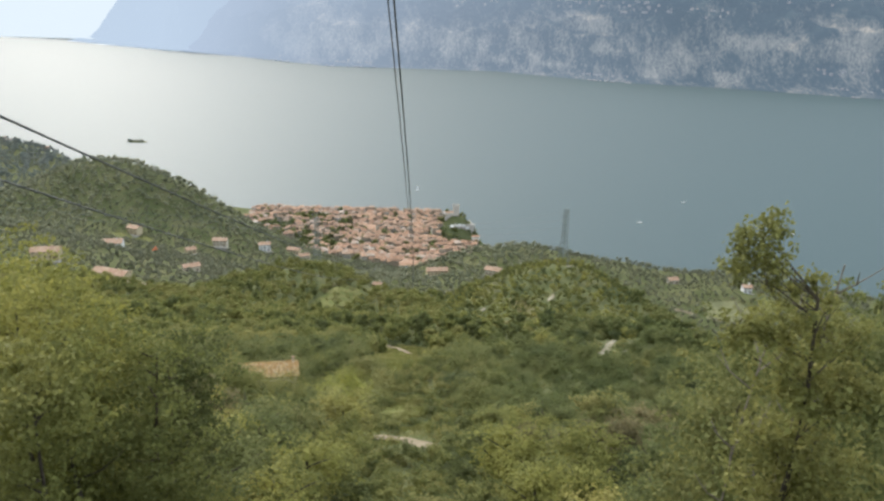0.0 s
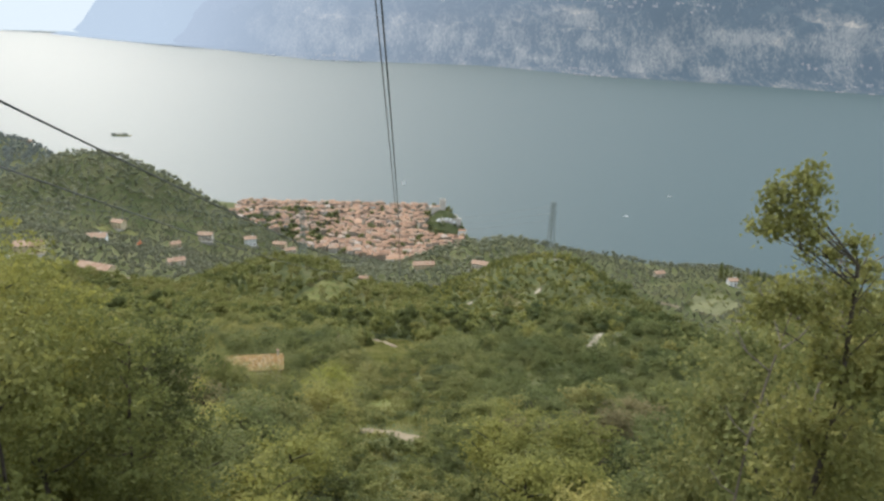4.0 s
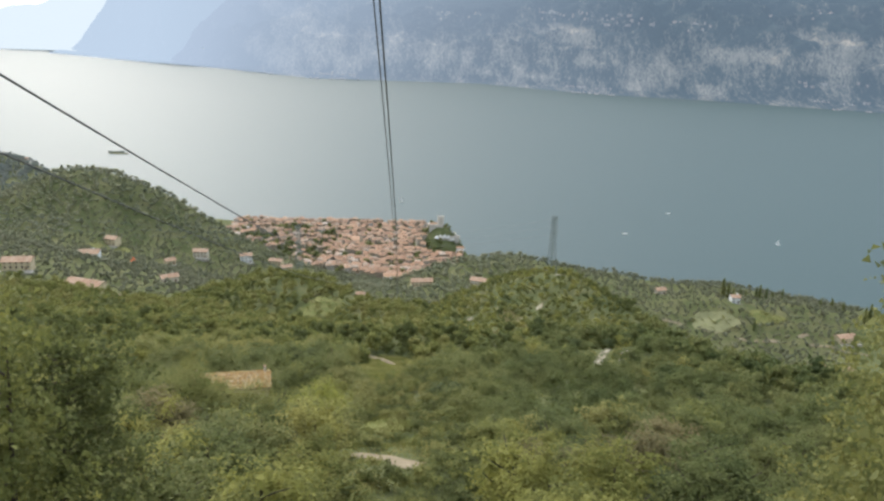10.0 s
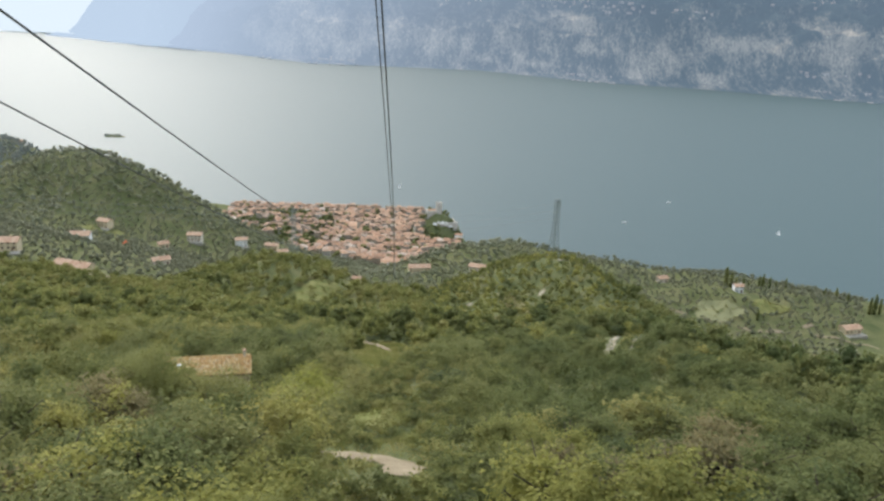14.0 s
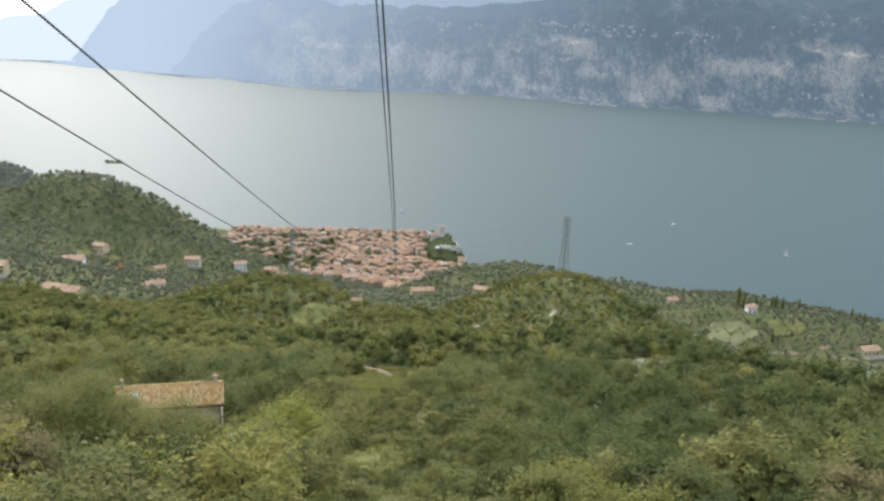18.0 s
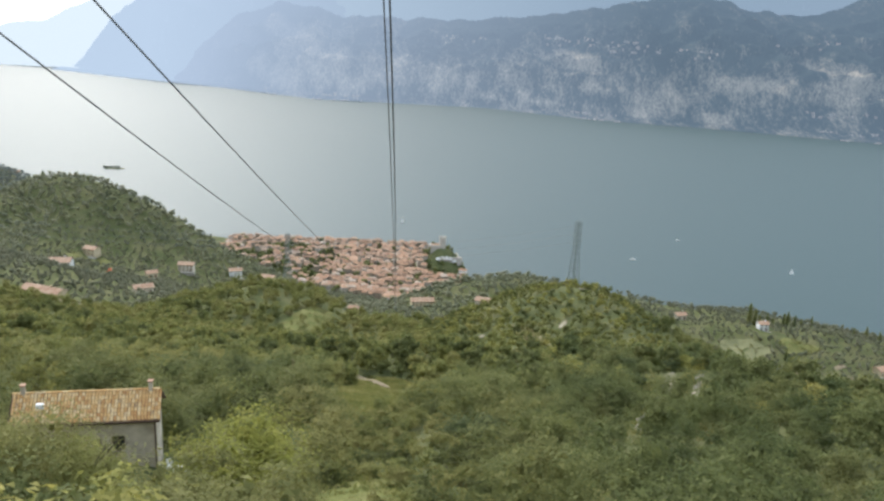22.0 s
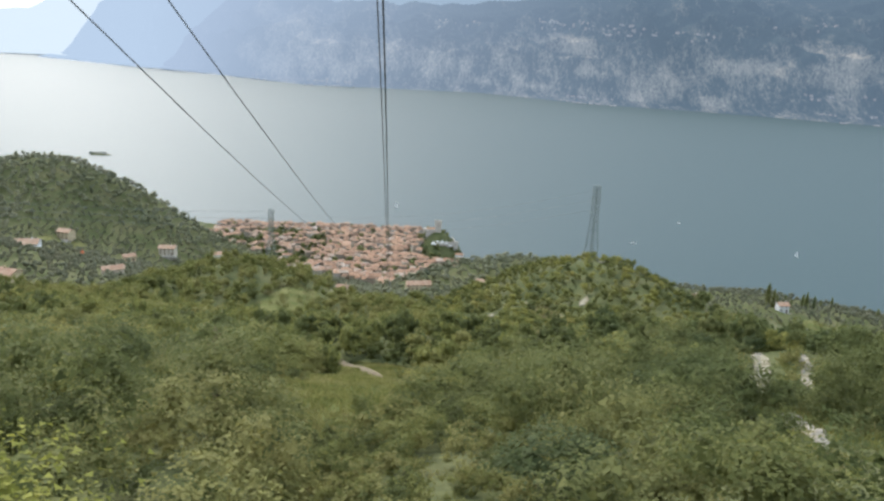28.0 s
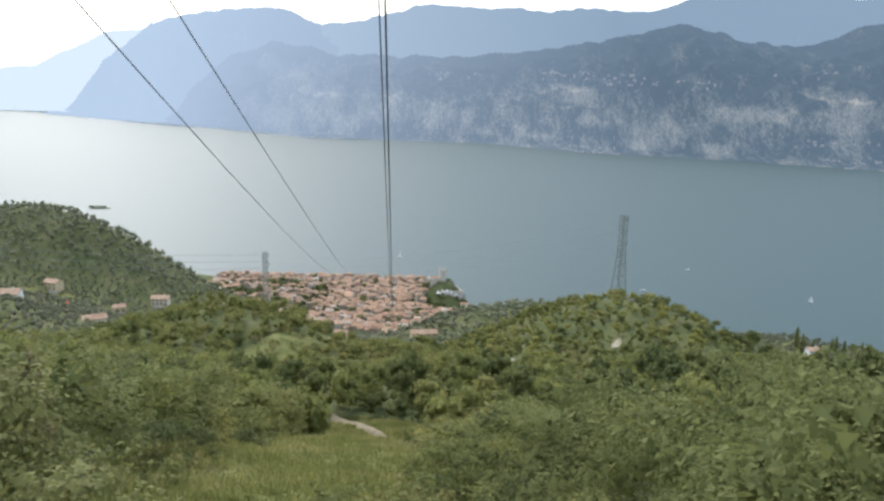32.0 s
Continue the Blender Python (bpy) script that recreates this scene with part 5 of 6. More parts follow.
def gable_roof(w, d, h, rise, over, thick=0.22):
    bm = bmesh.new()
    prof = [(-d / 2 - over, h - over * rise / (d / 2)), (0, h + rise), (d / 2 + over, h - over * rise / (d / 2))]
    for x in (-w / 2 - over, w / 2 + over):
        for y, z in prof:
            bm.verts.new((x, y, z))
            bm.verts.new((x, y, z + thick))
    bm.verts.ensure_lookup_table()
    v = bm.verts
    for a, b in ((0, 2), (2, 4)):
        bm.faces.new((v[a + 1], v[b + 1], v[b + 7], v[a + 7]))
        bm.faces.new((v[a], v[a + 6], v[b + 6], v[b]))
        bm.faces.new((v[a], v[b], v[b + 1], v[a + 1]))
        bm.faces.new((v[a + 6], v[a + 7], v[b + 7], v[b + 6]))
    bm.faces.new((v[0], v[1], v[7], v[6]))
    bm.faces.new((v[4], v[10], v[11], v[5]))
    return bm


def gable_walls(w, d, h, rise):
    bm = bmesh.new()
    lo = [bm.verts.new((x, y, -2.5)) for x, y in ((-w / 2, -d / 2), (w / 2, -d / 2), (w / 2, d / 2), (-w / 2, d / 2))]
    hi = [bm.verts.new((x, y, h)) for x, y in ((-w / 2, -d / 2), (w / 2, -d / 2), (w / 2, d / 2), (-w / 2, d / 2))]
    tr, tl = bm.verts.new((w / 2, 0, h + rise)), bm.verts.new((-w / 2, 0, h + rise))
    bm.faces.new((lo[0], lo[1], hi[1], hi[0]))
    bm.faces.new((lo[1], lo[2], hi[2], tr, hi[1]))
    bm.faces.new((lo[2], lo[3], hi[3], hi[2]))
    bm.faces.new((lo[3], lo[0], hi[0], tl, hi[3]))
    bm.faces.new((hi[0], hi[1], tr, tl))
    bm.faces.new((hi[2], hi[3], tl, tr))
    return bm


def villa(x, y, w, d, h, turn, wall, roof, label):
    root = new("house")
    root.matrix_world = pose(x, y, float(ground(x, y)) + (1.6 if x < -200 else 0.5), 0, 0, turn)
    tagged(root, label, "house", group="houses of the hillside")
    rise = d * 0.2
    part("wall", gable_walls(w, d, h, rise), wall, root)
    part("roof", gable_roof(w, d, h, rise, 0.7), roof, root)
    part("chimney", box(w * 0.2, w * 0.2 + 0.7, -0.35, 0.35, h + rise * 0.5, h + rise + 1.1), wall, root)
    rows = (1.0,) if h < 4.5 else (1.0, 3.8)
    for z in rows:
        n = max(2, int(w / 3.2))
        for k in range(n):
            window_part(root, -w / 2 + w * (k + 0.5) / n, -d / 2 - 0.02, z, 1.0, 1.3, 0)
    part("door", box(-0.5, 0.5, -d / 2 - 0.06, -d / 2 + 0.05, -0.4, 2.0), M_WOOD, root).location.x = w * 0.32
    bm = bmesh.new()
    add_box(bm, -w / 2 - 2, w / 2 + 2, -d / 2 - 5, -d / 2, -3.0, -0.35)
    part("terrace", bm, M_ROCK, root)


for k, (x, y, w, d, h) in enumerate(HOUSES):
    wall = (M_PLASTER, M_WHITEWASH, M_PLASTER_OCHRE)[k % 3]
    if (x, y) in ((276, 700), (-254, 678), (-176, 908)):
        wall = M_WHITEWASH
    elif wall == M_WHITEWASH:
        wall = M_PLASTER_OCHRE
    villa(x, y, w, d, h, (8, -20, 30, 0, 15, -10, 25)[k % 7], wall, M_TILE, "plastered hillside house with a terracotta roof" if wall != M_WHITEWASH else "whitewashed hillside house with a terracotta roof")


def farmhouse():
    """The stone-grey farmhouse that the ride passes."""
    x0, x1, y0, y1, zb, zw = -31.2, -20.35, 128.6, 132.2, 411.2, 415.35
    w, d = x1 - x0, y1 - y0
    root = new("farmhouse")
    root.matrix_world = pose(-26.0, 129.43, zb, 0, 0, 10)
    tagged(root, "grey plastered farmhouse with a weathered tiled roof", "house")
    h = zw - zb
    rise = 1.55
    # walls with openings cut as real recesses
    t = 0.35
    holes = [(-23.86, -22.86, 412.5, 413.85), (-25.45, -24.72, 411.25, 413.6), (-27.4, -26.7, 412.1, 413.4)]
    cx = (x0 + x1) / 2
    xs = sorted([-w / 2, w / 2] + [q - cx for a, b, c, e in holes for q in (a, b)])
    zs = sorted([-3.0, h] + [q - zb for a, b, c, e in holes for q in (c, e)])
    bm = bmesh.new()
    grid = {(i, k, f): bm.verts.new((x, -d / 2 + f * t, z)) for i, x in enumerate(xs) for k, z in enumerate(zs) for f in (0, 1)}

    def solid(i, k):
        if not (0 <= i < len(xs) - 1 and 0 <= k < len(zs) - 1):
            return False
        mx, mz = (xs[i] + xs[i + 1]) / 2 + cx, (zs[k] + zs[k + 1]) / 2 + zb
        return not any(a < mx < b and c < mz < e for a, b, c, e in holes)
    for i in range(len(xs) - 1):
        for k in range(len(zs) - 1):
            if not solid(i, k):
                continue
            bm.faces.new([grid[q] for q in ((i, k, 0), (i + 1, k, 0), (i + 1, k + 1, 0), (i, k + 1, 0))])
            bm.faces.new([grid[q] for q in ((i, k + 1, 1), (i + 1, k + 1, 1), (i + 1, k, 1), (i, k, 1))])
            for di, dk, e0, e1 in ((-1, 0, (i, k + 1), (i, k)), (1, 0, (i + 1, k), (i + 1, k + 1)), (0, -1, (i, k), (i + 1, k)), (0, 1, (i + 1, k + 1), (i, k + 1))):
                if not solid(i + di, k + dk):
                    bm.faces.new([grid[q] for q in ((*e1, 0), (*e0, 0), (*e0, 1), (*e1, 1))])
    for v in [v for v in bm.verts if not v.link_faces]:
        bm.verts.remove(v)
    part("wall", bm, M_FARM, root, "grey plaster front wall")
    part("wall", box(-w / 2, w / 2, d / 2 - t, d / 2, -3.0, h + 0.3), M_FARM, root)
    for s in (-1, 1):
        bm = bmesh.new()
        a, b = (w / 2 - t, w / 2) if s > 0 else (-w / 2, -w / 2 + t)
        prof = [(-d / 2 + t, -3.0), (d / 2 - t, -3.0), (d / 2 - t, h), (0, h + rise * 0.95), (-d / 2 + t, h)]
        va = [bm.verts.new((a, y, z)) for y, z in prof]
        vb = [bm.verts.new((b, y, z)) for y, z in prof]
        bm.faces.new(va[::-1])
        bm.faces.new(vb)
        for i in range(5):
            j = (i + 1) % 5
            bm.faces.new((va[i], va[j], vb[j], vb[i]))
        part("gable_wall", bm, M_PLASTER, root, "paler plaster gable wall")
    # openings
    for (a, b, c, e), n in zip(holes, ("window", "door", "window")):
        bm = bmesh.new()
        f = 0.07
        for p0, p1, q0, q1 in ((a, b, c, c + f), (a, b, e - f, e), (a, a + f, c + f, e - f), (b - f, b, c + f, e - f)) + ((((a + b) / 2 - 0.03, (a + b) / 2 + 0.03, c + f, e - f),) if n == "window" else ()):
            add_box(bm, p0 - cx, p1 - cx, -d / 2 + 0.12, -d / 2 + 0.2, q0 - zb, q1 - zb)
        fr = part(n, bm, M_WOOD, root)
        part("pane" if n == "window" else "door_leaf", box(a - cx + f, b - cx - f, -d / 2 + 0.14, -d / 2 + 0.18, c - zb + f, e - zb - f), M_GLASS if n == "window" else M_WOOD_DARK, fr)
        if n == "window":
            part("window_sill", box(a - cx - 0.08, b - cx + 0.08, -d / 2 - 0.07, -d / 2 - 0.003, c - zb - 0.09, c - zb), M_ROCK, fr)
    # gutter and downpipe
    part("gutter", tube([(-w / 2 - 0.3, -d / 2 - 0.52, h - 0.05), (w / 2 + 0.25, -d / 2 - 0.52, h - 0.05)], 0.07, 8), M_WOOD_DARK, root)
    part("downpipe", tube([(w / 2 - 0.12, -d / 2 - 0.5, h - 0.1), (w / 2 - 0.12, -d / 2 - 0.08, h - 0.5), (w / 2 - 0.12, -d / 2 - 0.08, -0.6)], 0.05, 8), M_WOOD_DARK, root)
    # roof boards under rows of barrel tiles
    over, half = 0.5, d / 2 + 0.5
    slope = math.atan2(rise + 0.25, half)
    run = half / math.cos(slope)
    for s in (-1, 1):
        roof = part("roof", box(-w / 2 - 0.35, w / 2 + 0.35, 0, run, -0.12, 0.0), M_WOOD_DARK, root)
        roof.matrix_local = pose(0, 0, h + rise + 0.12, -math.degrees(slope), 0, 180 if s < 0 else 0)
        n = int((w + 0.7) / 0.26)
        length, rows = 0.46, int(run / 0.38)
        me = bpy.data.meshes.new("roof_tile")
        bm = bmesh.new()
        seg = 5
        for yy, r, zz in ((0.0, 0.105, 0.02), (length, 0.125, 0.0)):
            for k in range(seg + 1):
                a = math.pi * k / seg
                bm.verts.new((r * math.cos(a), yy, zz + r * 0.75 * math.sin(a)))
        bm.verts.ensure_lookup_table()
        for k in range(seg):
            bm.faces.new((bm.verts[k], bm.verts[k + 1], bm.verts[k + seg + 2], bm.verts[k + seg + 1]))
        bm.to_mesh(me)
        bm.free()
        me.materials.append(M_TILE_OLD)
        tiles = [(-w / 2 - 0.22 + 0.26 * i, 0.02 + 0.38 * j) for j in range(rows) for i in range(n)]
        whole = tiles if s < 0 else []
        rest = [] if s < 0 else tiles
        for tx, ty in whole[-300:]:
            ob = new("roof_tile", me)
            ob.parent = roof
            ob.matrix_local = pose(tx + RNG.normal(0, 0.008), ty + RNG.normal(0, 0.012), 0.012 + RNG.uniform(0, 0.012), RNG.normal(0, 0.8), 0, RNG.normal(0, 1.2))
        rest += whole[:-300]
        if rest:
            src = np.array([q.co[:] for q in me.vertices])
            fc = np.array([q.vertices[:] for q in me.polygons])
            V = np.concatenate([src + (tx, ty, 0.015) for tx, ty in rest])
            F = np.concatenate([fc + i * len(src) for i in range(len(rest))])
            tagged(mesh_object("roof_tiles", V, F, M_TILE_OLD, roof), kind="stuff")
    bm = bmesh.new()
    for i in range(int((w + 0.7) / 0.42)):
        xx = -w / 2 - 0.35 + 0.42 * i
        ring = []
        for yy in (xx, xx + 0.46):
            ring.append([bm.verts.new((yy, 0.14 * math.cos(a), h + rise + 0.16 + 0.11 * math.sin(a))) for a in np.linspace(0, math.pi, 6)])
        for k in range(5):
            bm.faces.new((ring[0][k], ring[0][k + 1], ring[1][k + 1], ring[1][k]))
    part("ridge_tiles", bm, M_TILE_OLD, root, "row of rounded ridge tiles")
    for xx in (w / 2 - 0.55, -w / 2 + 0.5):
        ch = part("chimney", box(xx - 0.15, xx + 0.15, -0.17, 0.17, h + rise - 0.4, h + rise + 0.8), M_PLASTER, root)
        part("chimney_cap", box(xx - 0.22, xx + 0.22, -0.24, 0.24, h + rise + 0.85, h + rise + 0.95), M_TILE, ch)
        for a, b in ((-0.1, -0.11), (0.1, 0.11), (-0.1, 0.11), (0.1, -0.11)):
            part("chimney_pot", box(xx + a - 0.05, xx + a + 0.05, b - 0.05, b + 0.05, h + rise + 0.8, h + rise + 0.86), M_TILE, ch)
    part("skylight", box(-w / 2 + 1.6, -w / 2 + 2.2, -d / 4 - 0.3, -d / 4 + 0.1, h + rise * 0.45, h + rise * 0.78), M_WHITEWASH, root, "small white roof vent")


farmhouse()


def garden_chair(x, y, turn):
    root = new("garden_chair")
    z = float(ground(x, y))
    root.matrix_world = pose(x, y, z, 0, 0, turn)
    tagged(root, "white plastic garden chair beside the farmhouse", "chair", group="garden chairs")
    part("seat", box(-0.25, 0.25, -0.25, 0.25, 0.42, 0.46), M_WHITEWASH, root)
    bm = box(-0.25, 0.25, -0.02, 0.02, 0, 0.5)
    b = part("backrest", bm, M_WHITEWASH, root)
    b.matrix_local = pose(0, 0.25, 0.45, -12, 0, 0)
    for sx_ in (-1, 1):
        for sy_ in (-1, 1):
            part("leg", box(sx_ * 0.22 - 0.025, sx_ * 0.22 + 0.025, sy_ * 0.22 - 0.025, sy_ * 0.22 + 0.025, -0.3, 0.42), M_WHITEWASH, root)


garden_chair(-19.3, 128.4, 30)
garden_chair(-18.5, 129.0, -60)


# ---- the town ----
def hip_roof(w, d, h, rise, over):
    bm = bmesh.new()
    a, b, r = w / 2 + over, d / 2 + over, max(d / 2 - w / 2, 0.01)
    v = [bm.verts.new(q) for q in ((-a, -b, h), (a, -b, h), (a, b, h), (-a, b, h), (0, -r, h + rise), (0, r, h + rise))]
    for f in ((0, 1, 4), (2, 3, 5), (1, 2, 5, 4), (3, 0, 4, 5), (3, 2, 1, 0)):
        bm.faces.new([v[i] for i in f])
    return bm


TOWN_KINDS = []
tr_ = np.random.RandomState(90)
for k in range(12):
    w, d, h = tr_.uniform(6.0, 9.5), tr_.uniform(8, 14), tr_.uniform(6, 12)
    bm = bmesh.new()
    add_box(bm, -w / 2, w / 2, -d / 2, d / 2, -4, h)
    me_w = bpy.data.meshes.new("wall")
    bm.to_mesh(me_w), bm.free()
    me_w.materials.append(M_TOWN_WALL)
    bm = hip_roof(w, d, h, w * 0.22, 0.5)
    me_r = bpy.data.meshes.new("roof")
    bm.to_mesh(me_r), bm.free()
    me_r.materials.append(M_TOWN_TILE)
    bm = bmesh.new()

    def plate(p, q, z):
        bm.faces.new([bm.verts.new(v) for v in ((*p, z), (*q, z), (*q, z + 1.6), (*p, z + 1.6))])
    for fl in range(int(h / 3)):
        for q in range(int(d / 3)):
            yy = -d / 2 + d * (q + 0.5) / int(d / 3)
            for s in (-1, 1):
                plate((s * (w / 2 + 0.04), yy - s * 0.5), (s * (w / 2 + 0.04), yy + s * 0.5), 1.0 + 3 * fl)
        for q in range(int(w / 3)):
            xx = -w / 2 + w * (q + 0.5) / int(w / 3)
            plate((xx - 0.5, -d / 2 - 0.04), (xx + 0.5, -d / 2 - 0.04), 1.0 + 3 * fl)
    me_s = bpy.data.meshes.new("shutters")
    bm.to_mesh(me_s), bm.free()
    me_s.materials.append(M_SHUTTER)
    TOWN_KINDS.append((me_w, me_r, me_s))

lots = []
for j in range(40):
    for i in range(40):
        x = -335 + 10.8 * i + tr_.normal(0, 2.2) + 5 * (j % 2)
        y = 1158 + 12.8 * j + tr_.normal(0, 2.4)
        if not in_town(x, y) or y > coast(x) - 10 or tr_.rand() < 0.17:
            continue
        if inside(x, y, -205, 1380, 75, 30) and tr_.rand() < 0.75:
            continue
        if x > 26 and y > 1388:
            continue
        if x < -140 and y < 1470 and tr_.rand() < 0.55:
            continue
        if any(inside(x, y, a, b, c, d) for a, b, c, d in TOWN_PARKS):
            continue
        lots.append((y, x))
lots.sort()
rest = []
for k, (y, x) in enumerate(lots):
    kind = TOWN_KINDS[tr_.randint(12)]
    m = pose(x, y, float(ground(x, y)), 0, 0, tr_.choice([0, 90, 12, 100, -15]) + tr_.normal(0, 6))
    if k < 300:
        root = new("town_house")
        root.matrix_world = m
        tagged(root, "old town house with pale plaster and a terracotta roof", "house", group="houses of the old town")
        for n, me in zip(("wall", "roof", "shutters"), kind):
            ob = new(n, me)
            ob.parent = root
            if n == "shutters":
                tagged(ob, "dark window shutters", kind="stuff")
    else:
        rest.append((kind, m))
for i, (n, mt) in enumerate((("town_walls", M_TOWN_WALL), ("town_roofs", M_TOWN_TILE), ("town_shutters", M_SHUTTER))):
    bm_v, bm_f = [], []
    for kind, m in rest:
        base = len(bm_v)
        bm_v += [m @ q.co for q in kind[i].vertices]
        bm_f += [[base + a for a in q.vertices] for q in kind[i].polygons]
    if bm_v:
        tagged(mesh_object(n, [tuple(q) for q in bm_v], bm_f, mt), ("pale plaster walls", "weathered terracotta roofs", "dark shutters")[i] + " of the far old town houses", "town", kind="stuff")


def castle():
    x, y = 50, 1452
    z = float(ground(x, y))
    root = new("castle")
    root.matrix_world = pose(x, y, 0, 0, 0, 12)
    tagged(root, "grey stone castle with a battlemented tower on a rock", "castle")
    top = 73.0
    part("tower", box(-4.3, 4.3, -4.3, 4.3, z - 8, top), M_CASTLE, root)
    for s in range(4):
        for k in range(4):
            b = -4.2 + 2.8 * k - (0.6 if k else 0.0)
            m = part("merlon", box(b, b + 1.5, -4.52, -3.9, top, top + 1.7), M_CASTLE, root)
            m.matrix_local = pose(0, 0, 0, 0, 0, 90 * s)
    part("keep", box(-20, 4, -2, 14, z - 14, z + 3), M_CASTLE, root)
    part("keep_roof", gable_roof(13, 10, z + 3, 2.0, 0.5), M_TOWN_TILE, root).location = (-11, 6, 0)
    for k in range(6):
        part("merlon", box(-20 + 2.6 * k, -18.6 + 2.6 * k, -2, -1.2, z + 3, z + 4.3), M_CASTLE, root)
    part("terrace_wall", box(-10, 26, -31, -29.5, z - 24, z - 9), M_CASTLE, root)
    part("side_wall", box(24, 26, -29, 6, z - 28, z - 12), M_CASTLE, root)


castle()


def marquee(x, y, z):
    root = new("marquee")
    root.matrix_world = pose(x, y, z)
    tagged(root, "white pointed marquee tent on the castle terrace", "tent", group="castle marquees")
    bm = bmesh.new()
    v = [bm.verts.new(q) for q in ((-3.3, -3.3, 1.6), (3.3, -3.3, 1.6), (3.3, 3.3, 1.6), (-3.3, 3.3, 1.6), (0, 0, 6.0))]
    for a, b in ((0, 1), (1, 2), (2, 3), (3, 0)):
        bm.faces.new((v[a], v[b], v[4]))
    part("canopy", bm, M_WHITEWASH, root)
    for a in (-2.9, 2.9):
        for b in (-2.9, 2.9):
            part("pole", box(a - 0.06, a + 0.06, b - 0.06, b + 0.06, -3.0, 1.9), M_STEEL, root)


for k in range(5):
    x, y = 43 + 6.6 * k, 1422 + 1.0 * k
    marquee(x, y, float(ground(x, y)) + 0.8)


def block(name, x, y, w, d, h, turn, wall, roof, label, rise=1.5):
    root = new(name)
    root.matrix_world = pose(x, y, float(ground(x, y)), 0, 0, turn)
    tagged(root, label, "building")
    part("wall", gable_walls(w, d, h, rise), wall, root)
    part("roof", gable_roof(w, d, h, rise, 0.6), roof, root)
    for k in range(int(w / 4)):
        window_part(root, -w / 2 + 2 + 4 * k, -d / 2 - 0.02, 1.2, 1.6, 1.5, 0)


block("valley_station", -24, 1140, 24, 16, 9, 5, M_WHITEWASH, M_TOWN_TILE, "white valley station of the cableway")
block("waterside_hotel", 83, 1404, 12, 10, 9, -10, M_WHITEWASH, M_TOWN_TILE, "white house by the water below the castle")
block("church", -95, 1470, 14, 26, 13, 0, M_TOWN_WALL, M_TOWN_TILE, "large plastered church with a terracotta roof")
tower = new("bell_tower")
tower.matrix_world = pose(-86, 1455, float(ground(-86, 1455)))
tagged(tower, "slim plastered bell tower", "tower")
part("shaft", box(-2.2, 2.2, -2.2, 2.2, -3, 21), M_TOWN_WALL, tower)
part("spire", hip_roof(4.4, 4.5, 21, 3.5, 0.3), M_TOWN_TILE, tower)
for k in range(26):
    x, y = -1090 + 9 * k + RNG.normal(0, 8), 2120 + RNG.normal(0, 60) + 3 * k
    if y < coast(x) - 20:
        block("lakeside_house", x, y, RNG.uniform(10, 18), 10, RNG.uniform(6, 10), RNG.uniform(-20, 20), M_TOWN_WALL, M_TOWN_TILE, "lakeside house among dark trees")

# a red tarpaulin shelter in the village
shelter = new("shelter")
shelter.matrix_world = pose(-231, 712, float(ground(-231, 712)), 0, 0, 20)
tagged(shelter, "small shelter with an orange-red tarpaulin", "shelter")
bm = bmesh.new()
limbs = [bm.verts.new(q) for q in ((-2.5, -2, 2.4), (2.5, -2, 2.4), (2.5, 2, 2.4), (-2.5, 2, 2.4), (0, 0, 6.5))]
for a, b in ((0, 1), (1, 2), (2, 3), (3, 0)):
    bm.faces.new((limbs[a], limbs[b], limbs[4]))
part("tarpaulin", bm, M_ORANGE, shelter)
for a in (-2.4, 2.4):
    for b in (-1.9, 1.9):
        part("pole", box(a - 0.06, a + 0.06, b - 0.06, b + 0.06, -0.5, 2.5), M_STEEL, shelter)


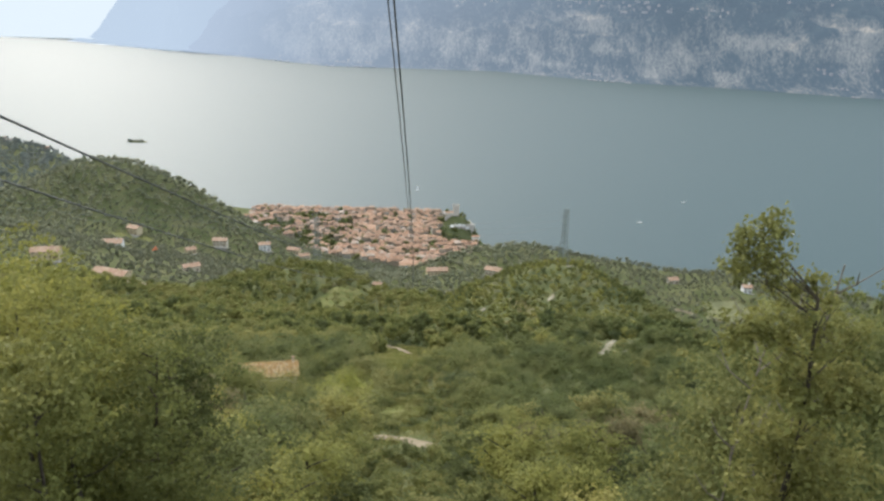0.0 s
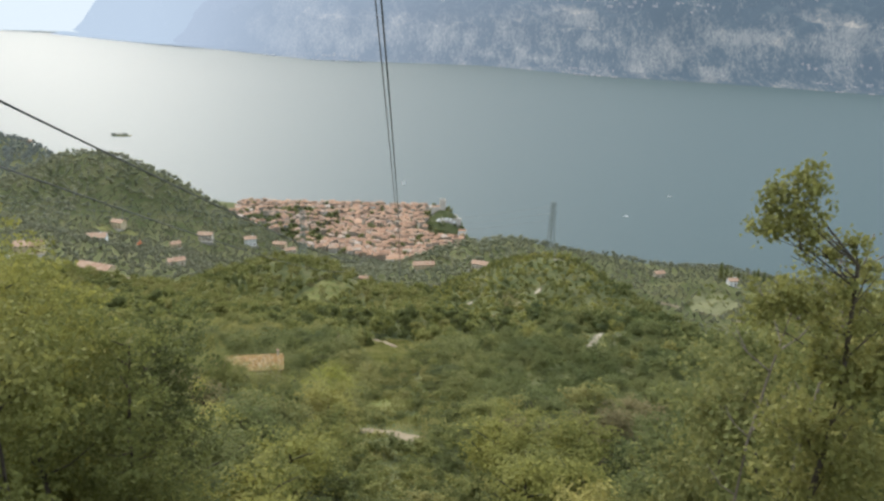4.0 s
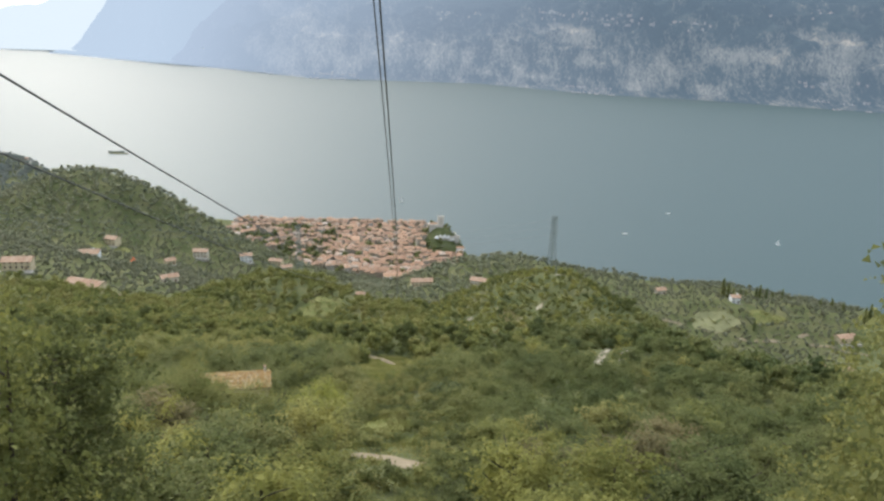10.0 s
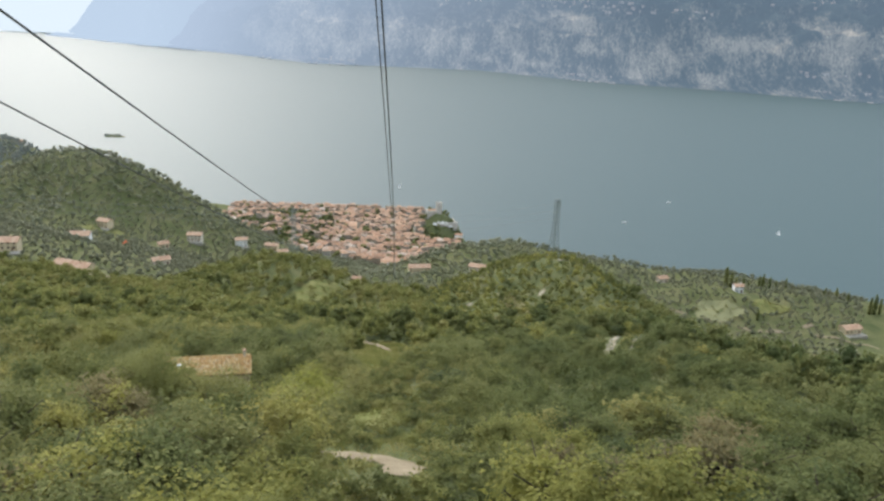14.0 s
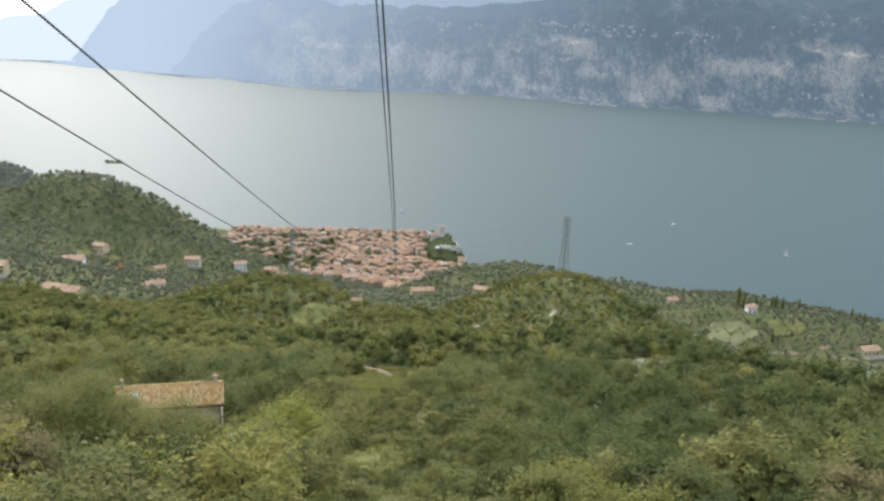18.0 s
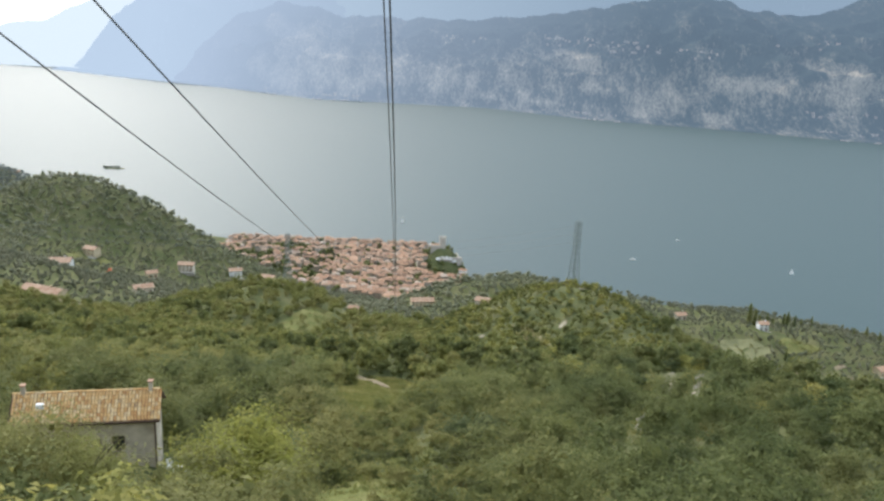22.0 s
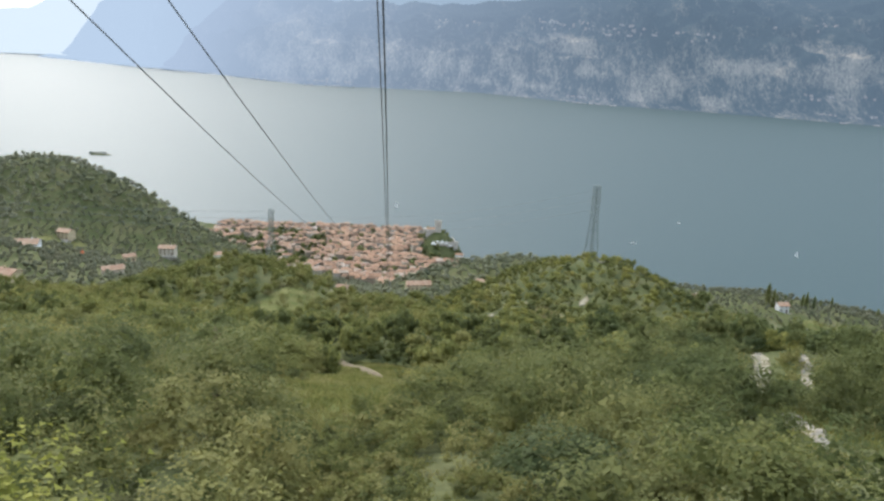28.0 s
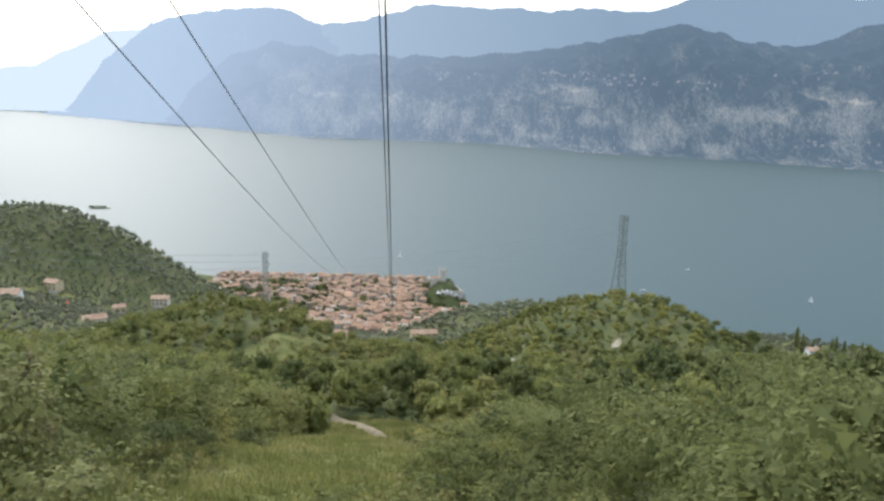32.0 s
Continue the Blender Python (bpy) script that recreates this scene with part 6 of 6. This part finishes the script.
# ---- the lake: boats and island ----
def boat(x, y, length, sail, turn, label):
    root = new("sailing_boat" if sail else "motor_boat")
    root.matrix_world = pose(x, y, 0, 0, 0, turn)
    tagged(root, label, "boat", group="boats on the lake")
    bm = bmesh.new()
    n, ring = 7, []
    for i in range(n):
        u = i / (n - 1)
        b = length * 0.14 * math.sin(math.pi * (0.25 + 0.75 * u)) + 0.05
        yy = length * (u - 0.5)
        ring.append([bm.verts.new(q) for q in ((-b, yy, 1.0), (-b * 0.7, yy, 0.1), (0, yy, -0.3), (b * 0.7, yy, 0.1), (b, yy, 1.0))])
    for a, b in zip(ring, ring[1:]):
        for k in range(4):
            bm.faces.new((a[k], b[k], b[k + 1], a[k + 1]))
        bm.faces.new((a[4], b[4], b[0], a[0]))
    bm.faces.new(ring[0])
    part("hull", bm, M_WHITEWASH, root)
    if sail:
        part("mast", tube([(0, 0, 0.8), (0, 0, length * 1.35)], 0.1, 6), M_STEEL, root)
        for name, a, b in (("mainsail", -0.05, -0.45), ("jib", 0.05, 0.45)):
            bm = bmesh.new()
            q = [Vector((0, length * a, 1.6)), Vector((0.5, length * b, 1.8)), Vector((0, length * a * 0.3, length * 1.3))]
            f = [bm.verts.new(p + Vector((t, 0, 0))) for t in (0, 0.06) for p in q]
            bm.faces.new(f[:3]), bm.faces.new(f[5:2:-1])
            for i in range(3):
                j = (i + 1) % 3
                bm.faces.new((f[i], f[j], f[j + 3], f[i + 3]))
            part(name, bm, M_WHITEWASH, root)
    else:
        part("cabin", box(-length * 0.08, length * 0.08, -length * 0.15, length * 0.15, 0.9, 2.0), M_WHITEWASH, root)


boat(692, 1572, 8, True, 40, "small sailing boat with white sails")
boat(-22, 1828, 8, True, 60, "small sailing boat with white sails")
boat(412, 1623, 11, False, 85, "small white motor boat on the lake")
boat(540, 1779, 9, False, 100, "small white motor boat on the lake")
boat(-671, 2025, 9, False, 80, "moored motor boat off the wooded headland")
ISLE_CROWN = crown_mesh(FAR_T[0], M_LEAF_SHORE_HAZED)
iv = BALLS[3][0] * (27, 9, 2.2)
isle = mesh_object("island", iv * (1 + 0.1 * np.sin(BALLS[3][0][:, :1] * 9)), BALLS[3][1], M_GROUND, smooth=True)
isle.matrix_world = pose(-755, 2248, 0.2)
tagged(isle, "low wooded islet in the lake", "island", kind="structure")
for k in range(16):
    root = new("islet_tree")
    root.matrix_world = pose(-755 + RNG.uniform(-22, 22), 2248 + RNG.uniform(-5, 5), 2.0) @ Matrix.Diagonal((0.9, 0.9, 1.0, 1))
    tagged(root, "tree on the islet with haze in its leaf colour", "tree", group="trees of the islet")
    for n, me in (("trunk", NEAR_TRUNKS[k % 3]), ("crown", ISLE_CROWN)):
        new(n, me).parent = root


# ---- wires of the power line ----
def wire(a, b, sag, r=0.045):
    a, b = Vector(a), Vector(b)
    pts = [a.lerp(b, t) - Vector((0, 0, 4 * sag * t * (1 - t))) for t in np.linspace(0, 1, 25)]
    ob = part("power_wire", tube(pts, r, 5), M_WIRE, None)
    tagged(ob, "thin grey power line wire between pylons", "wire", group="power line wires")


for dz in (-9, -5.2, -1.5):
    for s in (-1, 1):
        wire((-77 + s * 2.2, 588 + s * 1.8, 305.5 + dz), (-470 + s * 2, 720, 292 + 1.4 * dz), 9)
        wire((71.6 + s * 2.2, 430 + s * 1.8, 359.7 + dz), (-77 + s * 2.2, 588 + s * 1.8, 305.5 + dz), 7, 0.016)
